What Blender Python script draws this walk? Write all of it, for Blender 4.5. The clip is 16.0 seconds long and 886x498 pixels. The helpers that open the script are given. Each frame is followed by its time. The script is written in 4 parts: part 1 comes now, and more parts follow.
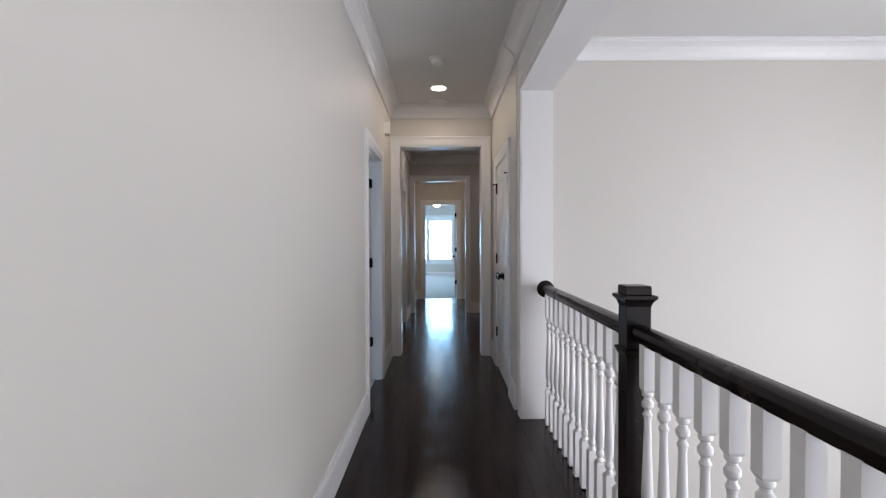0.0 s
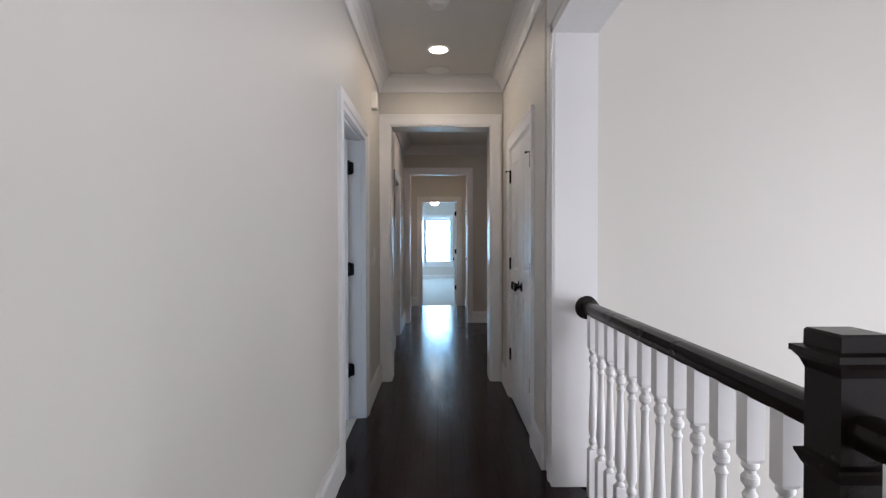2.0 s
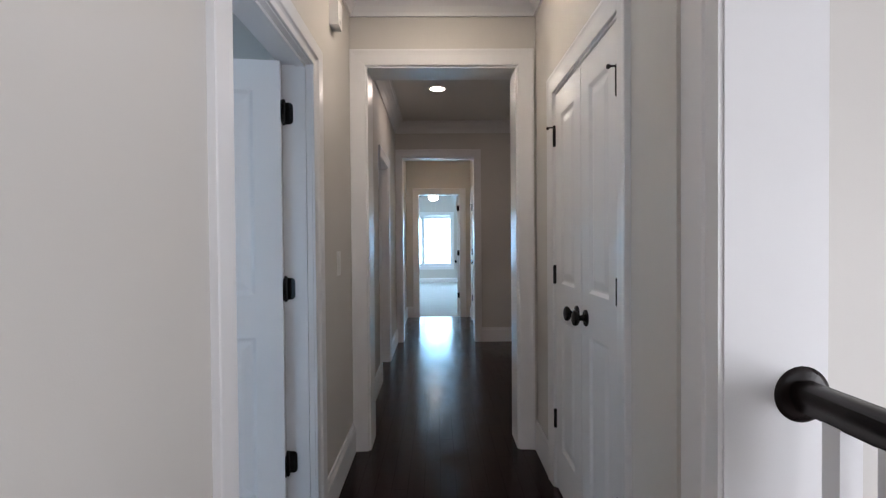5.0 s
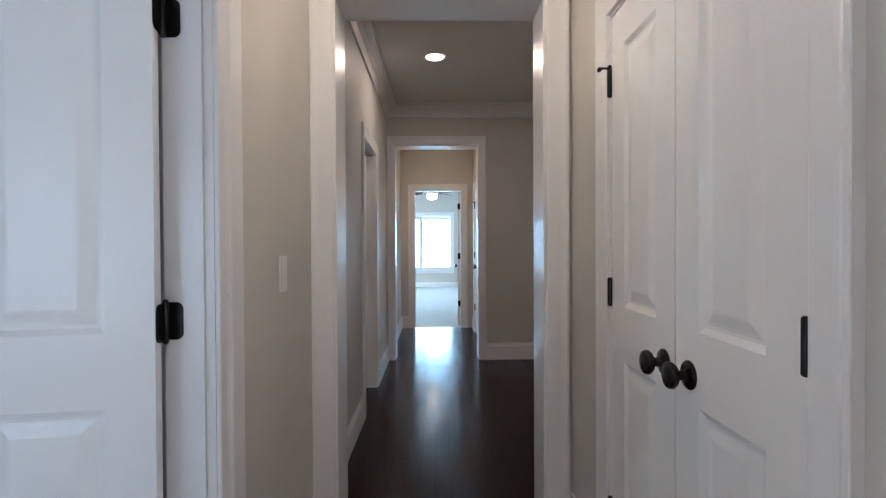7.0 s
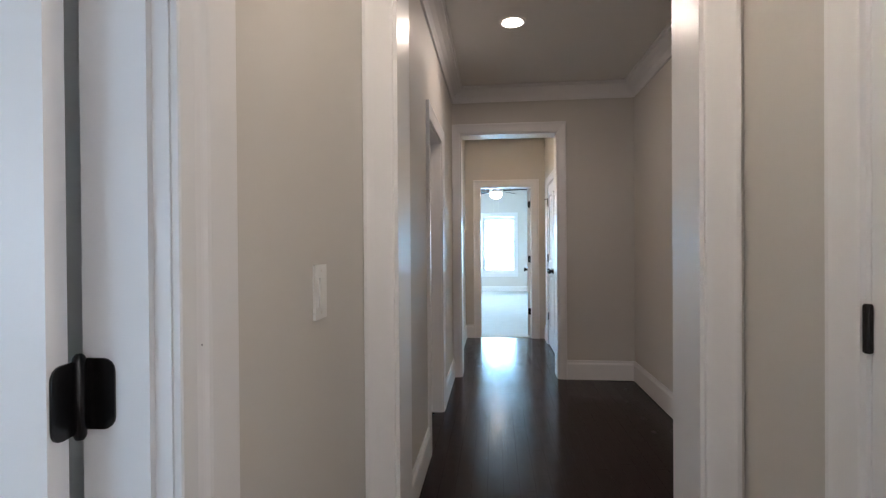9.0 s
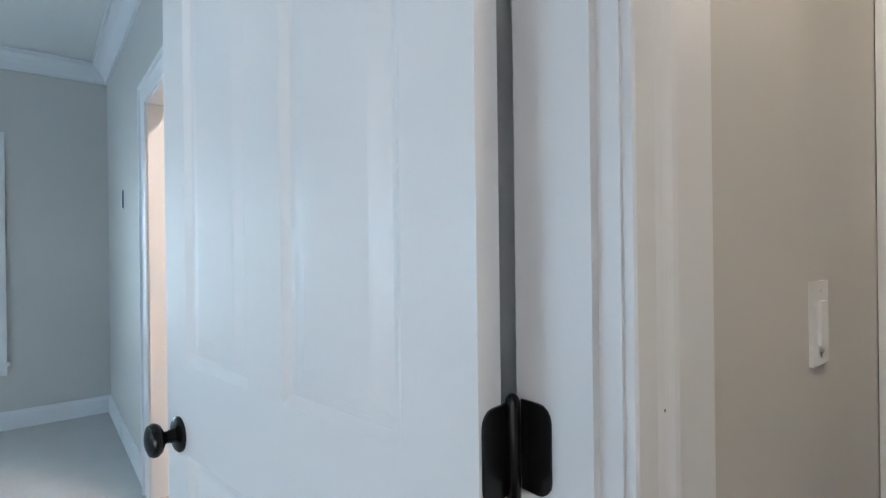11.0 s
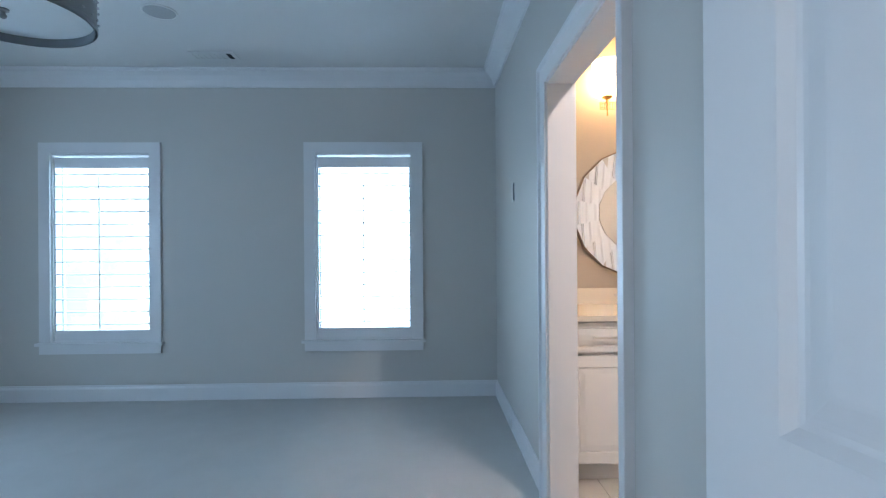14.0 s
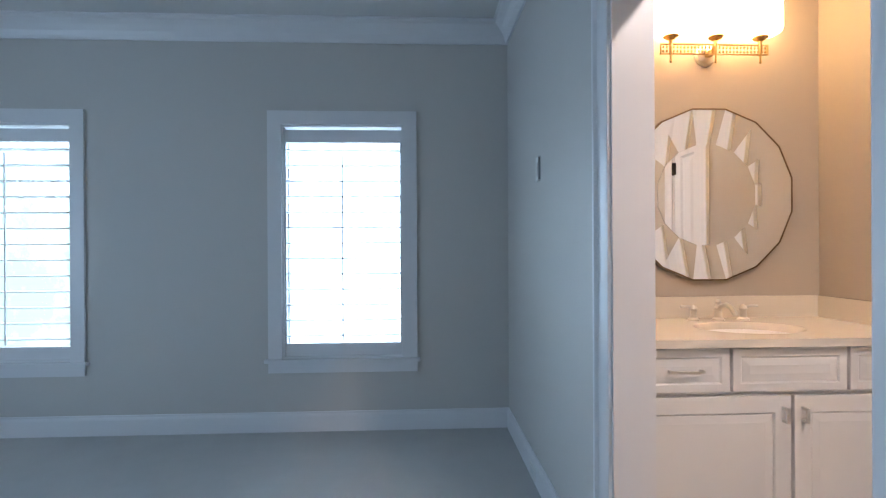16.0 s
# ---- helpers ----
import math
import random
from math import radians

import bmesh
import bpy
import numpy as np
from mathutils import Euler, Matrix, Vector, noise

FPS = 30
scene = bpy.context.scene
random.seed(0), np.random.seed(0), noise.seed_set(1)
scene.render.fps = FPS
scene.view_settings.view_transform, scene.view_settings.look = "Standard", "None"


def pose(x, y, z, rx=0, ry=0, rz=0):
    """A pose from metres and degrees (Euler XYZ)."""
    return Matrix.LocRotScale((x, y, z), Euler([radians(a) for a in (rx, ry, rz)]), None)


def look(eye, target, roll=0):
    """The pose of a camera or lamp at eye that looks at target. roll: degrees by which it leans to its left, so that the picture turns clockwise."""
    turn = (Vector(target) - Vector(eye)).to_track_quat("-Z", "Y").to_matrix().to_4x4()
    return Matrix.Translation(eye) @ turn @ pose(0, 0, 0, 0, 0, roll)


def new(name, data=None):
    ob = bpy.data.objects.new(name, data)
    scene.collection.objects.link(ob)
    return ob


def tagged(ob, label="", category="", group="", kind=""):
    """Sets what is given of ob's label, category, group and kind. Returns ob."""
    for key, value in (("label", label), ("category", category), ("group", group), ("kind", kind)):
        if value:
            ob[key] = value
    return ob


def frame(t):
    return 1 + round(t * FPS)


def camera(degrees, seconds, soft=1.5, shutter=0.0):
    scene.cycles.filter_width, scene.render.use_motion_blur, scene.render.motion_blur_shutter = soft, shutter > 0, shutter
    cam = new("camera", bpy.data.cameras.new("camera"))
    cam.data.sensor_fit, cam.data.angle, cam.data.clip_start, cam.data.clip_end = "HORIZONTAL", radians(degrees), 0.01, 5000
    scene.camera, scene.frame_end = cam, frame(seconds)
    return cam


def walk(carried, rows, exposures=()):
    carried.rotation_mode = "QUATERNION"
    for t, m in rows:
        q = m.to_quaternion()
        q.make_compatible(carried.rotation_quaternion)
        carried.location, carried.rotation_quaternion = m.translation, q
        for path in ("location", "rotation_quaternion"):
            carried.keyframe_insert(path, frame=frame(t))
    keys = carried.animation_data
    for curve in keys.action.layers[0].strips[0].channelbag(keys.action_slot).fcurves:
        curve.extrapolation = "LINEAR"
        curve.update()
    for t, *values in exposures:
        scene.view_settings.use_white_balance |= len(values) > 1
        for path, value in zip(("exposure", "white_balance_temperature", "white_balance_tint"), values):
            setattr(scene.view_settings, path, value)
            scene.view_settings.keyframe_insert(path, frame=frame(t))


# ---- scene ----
cam = camera(83.0, 16.0, soft=1.25)

# camera: seconds, eye, target, roll
PATH = [
    (0, (-0.047, 0.23, 1.283), (-0.04, 2.229, 1.245), -0.2),
    (0.5, (-0.055, 0.495, 1.284), (-0.028, 2.495, 1.243), -0.2),
    (1, (-0.045, 0.750, 1.283), (-0.012, 2.750, 1.241), -0.3),
    (1.5, (-0.035, 1.008, 1.271), (-0.016, 3.008, 1.235), -0.1),
    (2, (-0.07, 1.214, 1.275), (-0.052, 3.213, 1.242), -0.1),
    (2.5, (-0.055, 1.469, 1.264), (-0.04, 3.469, 1.232), -0.3),
    (3, (-0.054, 1.717, 1.264), (-0.031, 3.717, 1.234), -0.2),
    (3.5, (-0.074, 1.966, 1.257), (-0.048, 3.966, 1.228), -0.1),
    (4, (-0.078, 2.22, 1.264), (-0.058, 4.22, 1.232), -0.2),
    (6.5, (-0.094, 3.395, 1.26), (-0.062, 5.394, 1.233), -0.8),
    (7, (-0.065, 3.594, 1.254), (-0.041, 5.594, 1.232), -0.3),
    (7.5, (-0.099, 3.816, 1.259), (-0.074, 5.815, 1.237), -0.3),
    (8, (-0.111, 3.992, 1.255), (-0.09, 5.992, 1.238), -0.3),
    (10.5, (-0.356, 4.393, 1.258), (-1.542, 6.003, 1.260), -0.6),
    (11, (-0.367, 4.424, 1.269), (-1.923, 5.681, 1.268), -0.7),
    (11.5, (-0.387, 4.419, 1.266), (-2.174, 5.318, 1.266), -0.9),
    (12, (-0.401, 4.404, 1.263), (-2.324, 4.956, 1.273), -0.7),
    (12.5, (-0.467, 4.384, 1.252), (-2.456, 4.592, 1.262), -0.6),
    (13, (-0.583, 4.336, 1.247), (-2.582, 4.397, 1.251), -0.4),
    (13.5, (-0.735, 4.295, 1.247), (-2.735, 4.347, 1.247), -0.4),
    (14, (-0.927, 4.298, 1.241), (-2.926, 4.351, 1.243), -0.4),
    (14.5, (-1.113, 4.312, 1.234), (-3.112, 4.375, 1.236), -0.5),
    (15, (-1.351, 4.296, 1.236), (-3.349, 4.367, 1.229), -0.3),
    (15.5, (-1.555, 4.267, 1.235), (-3.553, 4.347, 1.23), -0.3),
    (16, (-1.762, 4.262, 1.222), (-3.76, 4.353, 1.22), -0.3),
]
walk(cam, [(t, look(eye, target, roll)) for t, eye, target, roll in PATH],
     exposures=[(0, 0.0, 6400, 15), (3, 0.05, 6400, 15), (4.2, 0.15, 6400, 15), (6.5, 0.38, 6450, 15), (7, 0.58, 6550, 15), (8.4, 0.82, 6600, 15), (10.5, 0.82, 6500, 10), (11.5, 0.78, 6350, 9), (12.5, 0.60, 6100, 9), (13.2, 0.53, 5900, 10), (14, 0.38, 5900, 10), (16, 0.20, 6150, 14)])

# ---------------------------------------------------------------- light
CEIL = 2.74
world = bpy.data.worlds.new("sky")
scene.world = world
world.use_nodes = True
wn = world.node_tree.nodes
sky = wn.new("ShaderNodeTexSky")
sky.sky_type, sky.sun_disc = "NISHITA", False
sky.sun_elevation, sky.sun_rotation = radians(60), radians(7)
wn["Background"].inputs["Strength"].default_value = 0.10
world.node_tree.links.new(sky.outputs["Color"], wn["Background"].inputs["Color"])


def lamp(name, kind, place, target, watts, color, size=0.1, size_y=None, label=""):
    data = bpy.data.lights.new(name, kind)
    data.energy, data.color = watts, color
    if kind == "AREA":
        data.shape, data.size = "DISK", size
        if size_y:
            data.shape, data.size_y = "RECTANGLE", size_y
    elif kind != "SUN":
        data.shadow_soft_size = size
    ob = new(name, data)
    ob.matrix_world = look(place, target)
    return ob


sun = lamp("sun", "SUN", (1, 8, 14), (0, 0, 0), 1.0, (1.0, 0.96, 0.90))
sun.data.angle = radians(12)
# daylight of the stairwell's tall window, behind the walker
lamp("stair_window_light", "AREA", (2.65, -2.10, 0.55), (2.65, 4, 0.75), 50, (0.915, 0.945, 0.985), 2.4, 3.4)
lamp("stair_side_light", "AREA", (4.70, 1.0, 0.45), (0, 1.0, 0.45), 194, (0.915, 0.945, 0.985), 2.4, 2.9)
# daylight of the bedroom's side windows
lamp("side_window_light", "AREA", (-2.6, 0.26, 1.27), (-2.6, 4, 1.2), 28, (0.48, 0.73, 1.0), 1.7, 1.5)
# sky over the bedroom's shuttered windows
lamp("sky_window_light", "AREA", (-6.3, 3.0, 3.15), (-3.6, 3.2, 0.9), 232, (0.52, 0.76, 1.0), 3.6, 1.0)
# added area lamp at an unseen side opening, brightens the far bedroom
lamp("far_fill_light", "AREA", (-3.34, 15.2, 1.3), (3, 15.2, 1.2), 80, (0.62, 0.86, 1.0), 2.2, 1.5)

# ---------------------------------------------------------------- materials


def material(name, color, rough=0.5, metal=0.0, spot=0.06, scale=6.0, bump=0.0, fine=120.0, coat=0.0, spec=0.5):
    """A surface with two scales of variation in colour and roughness, and fine relief."""
    m = bpy.data.materials.new(name)
    m.use_nodes = True
    n, l = m.node_tree.nodes, m.node_tree.links
    b = n["Principled BSDF"]
    b.inputs["Metallic"].default_value = metal
    b.inputs["Coat Weight"].default_value = coat
    b.inputs["Specular IOR Level"].default_value = spec
    tc = n.new("ShaderNodeTexCoord")
    big, small = n.new("ShaderNodeTexNoise"), n.new("ShaderNodeTexNoise")
    big.inputs["Scale"].default_value, big.inputs["Detail"].default_value = scale, 4
    small.inputs["Scale"].default_value, small.inputs["Detail"].default_value = fine, 3
    for t in (big, small):
        l.new(tc.outputs["Object"], t.inputs["Vector"])
    mix = n.new("ShaderNodeMix")
    mix.data_type = "RGBA"
    mix.inputs[6].default_value = (*[c * (1 - spot) for c in color], 1)
    mix.inputs[7].default_value = (*[min(1, c * (1 + spot)) for c in color], 1)
    add = n.new("ShaderNodeMath")
    add.operation = "MULTIPLY_ADD"
    add.inputs[1].default_value = 0.3
    l.new(small.outputs["Fac"], add.inputs[0])
    sc = n.new("ShaderNodeMath")
    sc.operation = "MULTIPLY"
    sc.inputs[1].default_value = 0.7
    l.new(big.outputs["Fac"], sc.inputs[0])
    l.new(sc.outputs[0], add.inputs[2])
    l.new(add.outputs[0], mix.inputs[0])
    l.new(mix.outputs[2], b.inputs["Base Color"])
    rr = n.new("ShaderNodeMapRange")
    rr.inputs[3].default_value, rr.inputs[4].default_value = max(0.02, rough * 0.95), min(1, rough * 1.05)
    l.new(big.outputs["Fac"], rr.inputs[0])
    l.new(rr.outputs[0], b.inputs["Roughness"])
    if bump:
        bp = n.new("ShaderNodeBump")
        bp.inputs["Strength"].default_value = bump
        bp.inputs["Distance"].default_value = 0.002
        l.new(small.outputs["Fac"], bp.inputs["Height"])
        l.new(bp.outputs[0], b.inputs["Normal"])
    return m


def glow(name, color, strength):
    m = bpy.data.materials.new(name)
    m.use_nodes = True
    b = m.node_tree.nodes["Principled BSDF"]
    b.inputs["Base Color"].default_value = (*color, 1)
    b.inputs["Emission Color"].default_value = (*color, 1)
    b.inputs["Emission Strength"].default_value = strength
    return m


def wood_floor():
    m = bpy.data.materials.new("dark_floor_wood")
    m.use_nodes = True
    n, l = m.node_tree.nodes, m.node_tree.links
    b = n["Principled BSDF"]
    b.inputs["Specular IOR Level"].default_value = 0.18
    tc, mp = n.new("ShaderNodeTexCoord"), n.new("ShaderNodeMapping")
    mp.inputs["Scale"].default_value = (60, 3, 1)
    l.new(tc.outputs["Object"], mp.inputs["Vector"])
    g, w = n.new("ShaderNodeTexNoise"), n.new("ShaderNodeTexNoise")
    g.inputs["Scale"].default_value, g.inputs["Detail"].default_value = 1.0, 6
    w.inputs["Scale"].default_value, w.inputs["Detail"].default_value = 2.2, 3
    l.new(mp.outputs[0], g.inputs["Vector"])
    l.new(tc.outputs["Object"], w.inputs["Vector"])
    info = n.new("ShaderNodeObjectInfo")
    mix = n.new("ShaderNodeMix")
    mix.data_type = "RGBA"
    mix.inputs[6].default_value = (0.0080, 0.0028, 0.0036, 1)
    mix.inputs[7].default_value = (0.0150, 0.0055, 0.0070, 1)
    avg = n.new("ShaderNodeMath")
    avg.operation = "MULTIPLY_ADD"
    avg.inputs[1].default_value = 0.45
    l.new(info.outputs["Random"], avg.inputs[0])
    half = n.new("ShaderNodeMath")
    half.operation = "MULTIPLY"
    half.inputs[1].default_value = 0.6
    l.new(g.outputs["Fac"], half.inputs[0])
    l.new(half.outputs[0], avg.inputs[2])
    l.new(avg.outputs[0], mix.inputs[0])
    l.new(mix.outputs[2], b.inputs["Base Color"])
    rr = n.new("ShaderNodeMapRange")
    rr.inputs[1].default_value, rr.inputs[2].default_value = 0.3, 0.7
    rr.inputs[3].default_value, rr.inputs[4].default_value = 0.08, 0.28
    l.new(w.outputs["Fac"], rr.inputs[0])
    l.new(rr.outputs[0], b.inputs["Roughness"])
    bp = n.new("ShaderNodeBump")
    bp.inputs["Strength"].default_value, bp.inputs["Distance"].default_value = 0.12, 0.001
    l.new(g.outputs["Fac"], bp.inputs["Height"])
    wave, wb = n.new("ShaderNodeTexNoise"), n.new("ShaderNodeBump")
    wave.inputs["Scale"].default_value, wave.inputs["Detail"].default_value = 7.0, 2
    l.new(tc.outputs["Object"], wave.inputs["Vector"])
    wb.inputs["Strength"].default_value, wb.inputs["Distance"].default_value = 0.22, 0.004
    l.new(wave.outputs["Fac"], wb.inputs["Height"])
    l.new(bp.outputs[0], wb.inputs["Normal"])
    l.new(wb.outputs[0], b.inputs["Normal"])
    return m


def mirror_glass():
    m = bpy.data.materials.new("mirror_glass")
    m.use_nodes = True
    b = m.node_tree.nodes["Principled BSDF"]
    b.inputs["Base Color"].default_value = (0.9, 0.92, 0.92, 1)
    b.inputs["Metallic"].default_value, b.inputs["Roughness"].default_value = 1.0, 0.01
    return m


def pane_glass():
    m = bpy.data.materials.new("pane_glass")
    m.use_nodes = True
    b = m.node_tree.nodes["Principled BSDF"]
    b.inputs["Base Color"].default_value = (0.95, 0.98, 0.98, 1)
    b.inputs["Transmission Weight"].default_value, b.inputs["Roughness"].default_value = 1.0, 0.0
    b.inputs["IOR"].default_value = 1.05
    return m


def distance(name, strength, low, high, sky_color):
    """Overexposed outdoors: pale sky over hazy foliage."""
    m = bpy.data.materials.new(name)
    m.use_nodes = True
    n, l = m.node_tree.nodes, m.node_tree.links
    b = n["Principled BSDF"]
    b.inputs["Base Color"].default_value = (0, 0, 0, 1)
    tc = n.new("ShaderNodeTexCoord")
    a = n.new("ShaderNodeTexNoise")
    a.inputs["Scale"].default_value, a.inputs["Detail"].default_value, a.inputs["Roughness"].default_value = 0.9, 8, 0.72
    l.new(tc.outputs["Object"], a.inputs["Vector"])
    sep = n.new("ShaderNodeSeparateXYZ")
    l.new(tc.outputs["Object"], sep.inputs[0])
    h = n.new("ShaderNodeMapRange")
    h.inputs[1].default_value, h.inputs[2].default_value = low, high
    h.inputs[3].default_value, h.inputs[4].default_value = 0.12, -0.02
    l.new(sep.outputs[2], h.inputs[0])
    side = n.new("ShaderNodeMapRange")
    side.inputs[1].default_value, side.inputs[2].default_value = -7.0, 1.0
    side.inputs[3].default_value, side.inputs[4].default_value = 0.09, -0.34
    l.new(sep.outputs[1], side.inputs[0])
    both = n.new("ShaderNodeMath")
    l.new(h.outputs[0], both.inputs[0])
    l.new(side.outputs[0], both.inputs[1])
    ad = n.new("ShaderNodeMath")
    l.new(a.outputs["Fac"], ad.inputs[0])
    l.new(both.outputs[0], ad.inputs[1])
    ramp = n.new("ShaderNodeValToRGB")
    stops = ramp.color_ramp.elements
    stops[0].position, stops[0].color = 0.42, (*sky_color, 1)
    stops[1].position, stops[1].color = 0.68, (0.15, 0.21, 0.20, 1)
    middle = stops.new(0.52)
    middle.color = (0.23, 0.28, 0.27, 1)
    l.new(ad.outputs[0], ramp.inputs[0])
    l.new(ramp.outputs[0], b.inputs["Emission Color"])
    b.inputs["Emission Strength"].default_value = strength
    return m


PAINT = material("greige_wall_paint", (0.595, 0.567, 0.532), 0.55, spot=0.03, scale=1.5, bump=0.10, fine=260)
TAN = material("tan_wall_paint", (0.50, 0.43, 0.345), 0.55, spot=0.03, scale=1.5, bump=0.10, fine=260)
CEILING = material("ceiling_paint", (0.70, 0.69, 0.67), 0.8, spot=0.02, scale=1.5, bump=0.06, fine=200)
TRIM = material("white_trim_paint", (0.77, 0.76, 0.765), 0.32, spot=0.012, scale=2, bump=0.03, fine=300)
DOOR = material("white_door_paint", (0.78, 0.77, 0.775), 0.30, spot=0.012, scale=2, bump=0.03, fine=300)
FLOOR = wood_floor()
STAIN = material("dark_stained_rail_wood", (0.011, 0.0070, 0.0065), 0.27, spot=0.4, scale=9, bump=0.08, fine=180, spec=0.2)
BLACK = material("oil_rubbed_bronze", (0.007, 0.006, 0.006), 0.24, spot=0.2, scale=30, spec=0.3)
CARPET = material("pale_carpet", (0.56, 0.55, 0.53), 0.95, spot=0.10, scale=5, bump=0.9, fine=420)
CABINET = material("white_cabinet_paint", (0.78, 0.76, 0.74), 0.35, spot=0.02, scale=6)
COUNTER = material("cultured_marble", (0.80, 0.73, 0.62), 0.16, spot=0.05, scale=3)
NICKEL = material("brushed_nickel", (0.74, 0.71, 0.66), 0.32, metal=1.0, spot=0.08, scale=30)
BRASS = material("pale_gold_metal", (0.52, 0.36, 0.16), 0.28, metal=1.0, spot=0.12, scale=40)
TILE = material("cream_floor_tile", (0.62, 0.57, 0.50), 0.35, spot=0.08, scale=4, bump=0.05, fine=50)
PLASTIC = material("white_plastic", (0.78, 0.77, 0.75), 0.35, spot=0.02)
DRUM = material("grey_drum_shade", (0.24, 0.25, 0.26), 0.45, metal=0.3, spot=0.08, scale=20)
CRYSTAL = material("crystal_stud", (0.85, 0.88, 0.9), 0.08, metal=0.6)
DIFFUSER = material("frosted_diffuser", (0.72, 0.74, 0.74), 0.6, spot=0.04)
GRILLE = material("speaker_mesh", (0.42, 0.42, 0.42), 0.7, spot=0.1, scale=200)
DARK = material("dark_fill", (0.02, 0.02, 0.02), 0.8)
MIRROR, GLASS = mirror_glass(), pane_glass()
SHADE = glow("lit_frosted_glass", (1.0, 0.64, 0.29), 12.0)
LED = glow("lit_recessed_lens", (1.0, 0.93, 0.82), 12.0)
GLOBE = glow("lit_fan_globe", (1.0, 0.92, 0.82), 14.0)

# ---------------------------------------------------------------- building helpers


def box(bm, x0, x1, y0, y1, z0, z1):
    """Adds a box to a bmesh."""
    v = [bm.verts.new((x, y, z)) for z in (z0, z1) for y in (y0, y1) for x in (x0, x1)]
    for f in ((0, 2, 3, 1), (4, 5, 7, 6), (0, 1, 5, 4), (2, 6, 7, 3), (0, 4, 6, 2), (1, 3, 7, 5)):
        bm.faces.new([v[i] for i in f])
    return v


def boxes(*rows):
    bm = bmesh.new()
    for r in rows:
        box(bm, *r)
    return bm


def soften(bm, width=0.003, segments=2, angle=0.6):
    edges = [e for e in bm.edges if len(e.link_faces) == 2 and e.calc_face_angle(0) > angle]
    bmesh.ops.bevel(bm, geom=edges, offset=width, segments=segments, profile=0.5, affect="EDGES", clamp_overlap=True)
    return bm


def sweep(bm, profile, start, end, up=(0, 0, 1), out=(1, 0, 0)):
    """Adds a bar of the given profile, (out, up) pairs, from start to end."""
    s, e, u, o = Vector(start), Vector(end), Vector(up), Vector(out)
    rings = [[bm.verts.new(p + o * a + u * b) for a, b in profile] for p in (s, e)]
    n = len(profile)
    for i in range(n):
        bm.faces.new((rings[0][i], rings[0][(i + 1) % n], rings[1][(i + 1) % n], rings[1][i]))
    bm.faces.new(rings[0][::-1])
    bm.faces.new(rings[1])


def lathe(bm, rows, axis="z", at=(0, 0, 0), n=20):
    """Adds a turned body: (radius, height) rows about an axis."""
    rings = []
    for r, h in rows:
        ring = []
        for i in range(n):
            a = 2 * math.pi * i / n
            p = (r * math.cos(a), r * math.sin(a), h)
            p = {"z": p, "x": (p[2], p[0], p[1]), "y": (p[0], p[2], p[1])}[axis]
            ring.append(bm.verts.new(Vector(p) + Vector(at)))
        rings.append(ring)
    for a, b in zip(rings, rings[1:]):
        for i in range(n):
            bm.faces.new((a[i], a[(i + 1) % n], b[(i + 1) % n], b[i]))
    bm.faces.new(rings[0][::-1])
    bm.faces.new(rings[-1])
    return bm


def mesh_of(name, bm, mat, smooth=False):
    bmesh.ops.recalc_face_normals(bm, faces=bm.faces)
    me = bpy.data.meshes.new(name)
    bm.to_mesh(me)
    bm.free()
    me.materials.append(mat)
    if smooth:
        me.polygons.foreach_set("use_smooth", [True] * len(me.polygons))
        me.set_sharp_from_angle(angle=radians(35))
    return me


def part(name, bm, mat, parent, label="", smooth=False):
    ob = new(name, mesh_of(name, bm, mat, smooth))
    ob.parent = parent
    if label:
        ob["label"] = label
    return ob


def thing(name, at, label, category, group="", turn=0):
    ob = new(name)
    ob.empty_display_size = 0.05
    ob.matrix_world = pose(*at, 0, 0, turn)
    return tagged(ob, label, category, group)


def setting(name, bm, mat, label, category="", smooth=False):
    return tagged(new(name, mesh_of(name, bm, mat, smooth)), label, category, kind="structure")


def wall_y(name, x0, x1, y0, y1, z0, z1, holes, label, mat=None):
    """A wall that runs along y, with holes (y0, y1, z0, z1)."""
    bm, at = bmesh.new(), y0
    for a, b, lo, hi in sorted(holes):
        box(bm, x0, x1, at, a, z0, z1)
        if lo > z0:
            box(bm, x0, x1, a, b, z0, lo)
        box(bm, x0, x1, a, b, hi, z1)
        at = b
    box(bm, x0, x1, at, y1, z0, z1)
    return setting(name, bm, mat or PAINT, label, "wall")


def wall_x(name, x0, x1, y0, y1, z0, z1, holes, label, mat=None):
    bm, at = bmesh.new(), x0
    for a, b, lo, hi in sorted(holes):
        if a > at:
            box(bm, at, a, y0, y1, z0, z1)
        if lo > z0:
            box(bm, a, b, y0, y1, z0, lo)
        box(bm, a, b, y0, y1, hi, z1)
        at = b
    box(bm, at, x1, y0, y1, z0, z1)
    return setting(name, bm, mat or PAINT, label, "wall")


BASE = [(0, 0), (0.016, 0), (0.016, 0.105), (0.013, 0.115), (0.009, 0.122), (0.008, 0.135), (0, 0.135)]
BASE_HALL = [(0, 0), (0.017, 0), (0.017, 0.140), (0.014, 0.150), (0.010, 0.158), (0.009, 0.178), (0, 0.178)]
CROWN = [(0, 0), (0, -0.135), (0.014, -0.135), (0.018, -0.115), (0.030, -0.085), (0.055, -0.052), (0.078, -0.034), (0.092, -0.028), (0.096, -0.012), (0.108, -0.010), (0.108, 0)]


def run(name, profile, rows, label, category):
    """Trim along walls: rows of start, end and the way out of the wall."""
    for s, e, out in rows:
        bm = bmesh.new()
        sweep(bm, profile, s, e, out=out)
        setting(name, bm, TRIM, label, category)


CW, CT, CA = 0.09, 0.020, 0.104


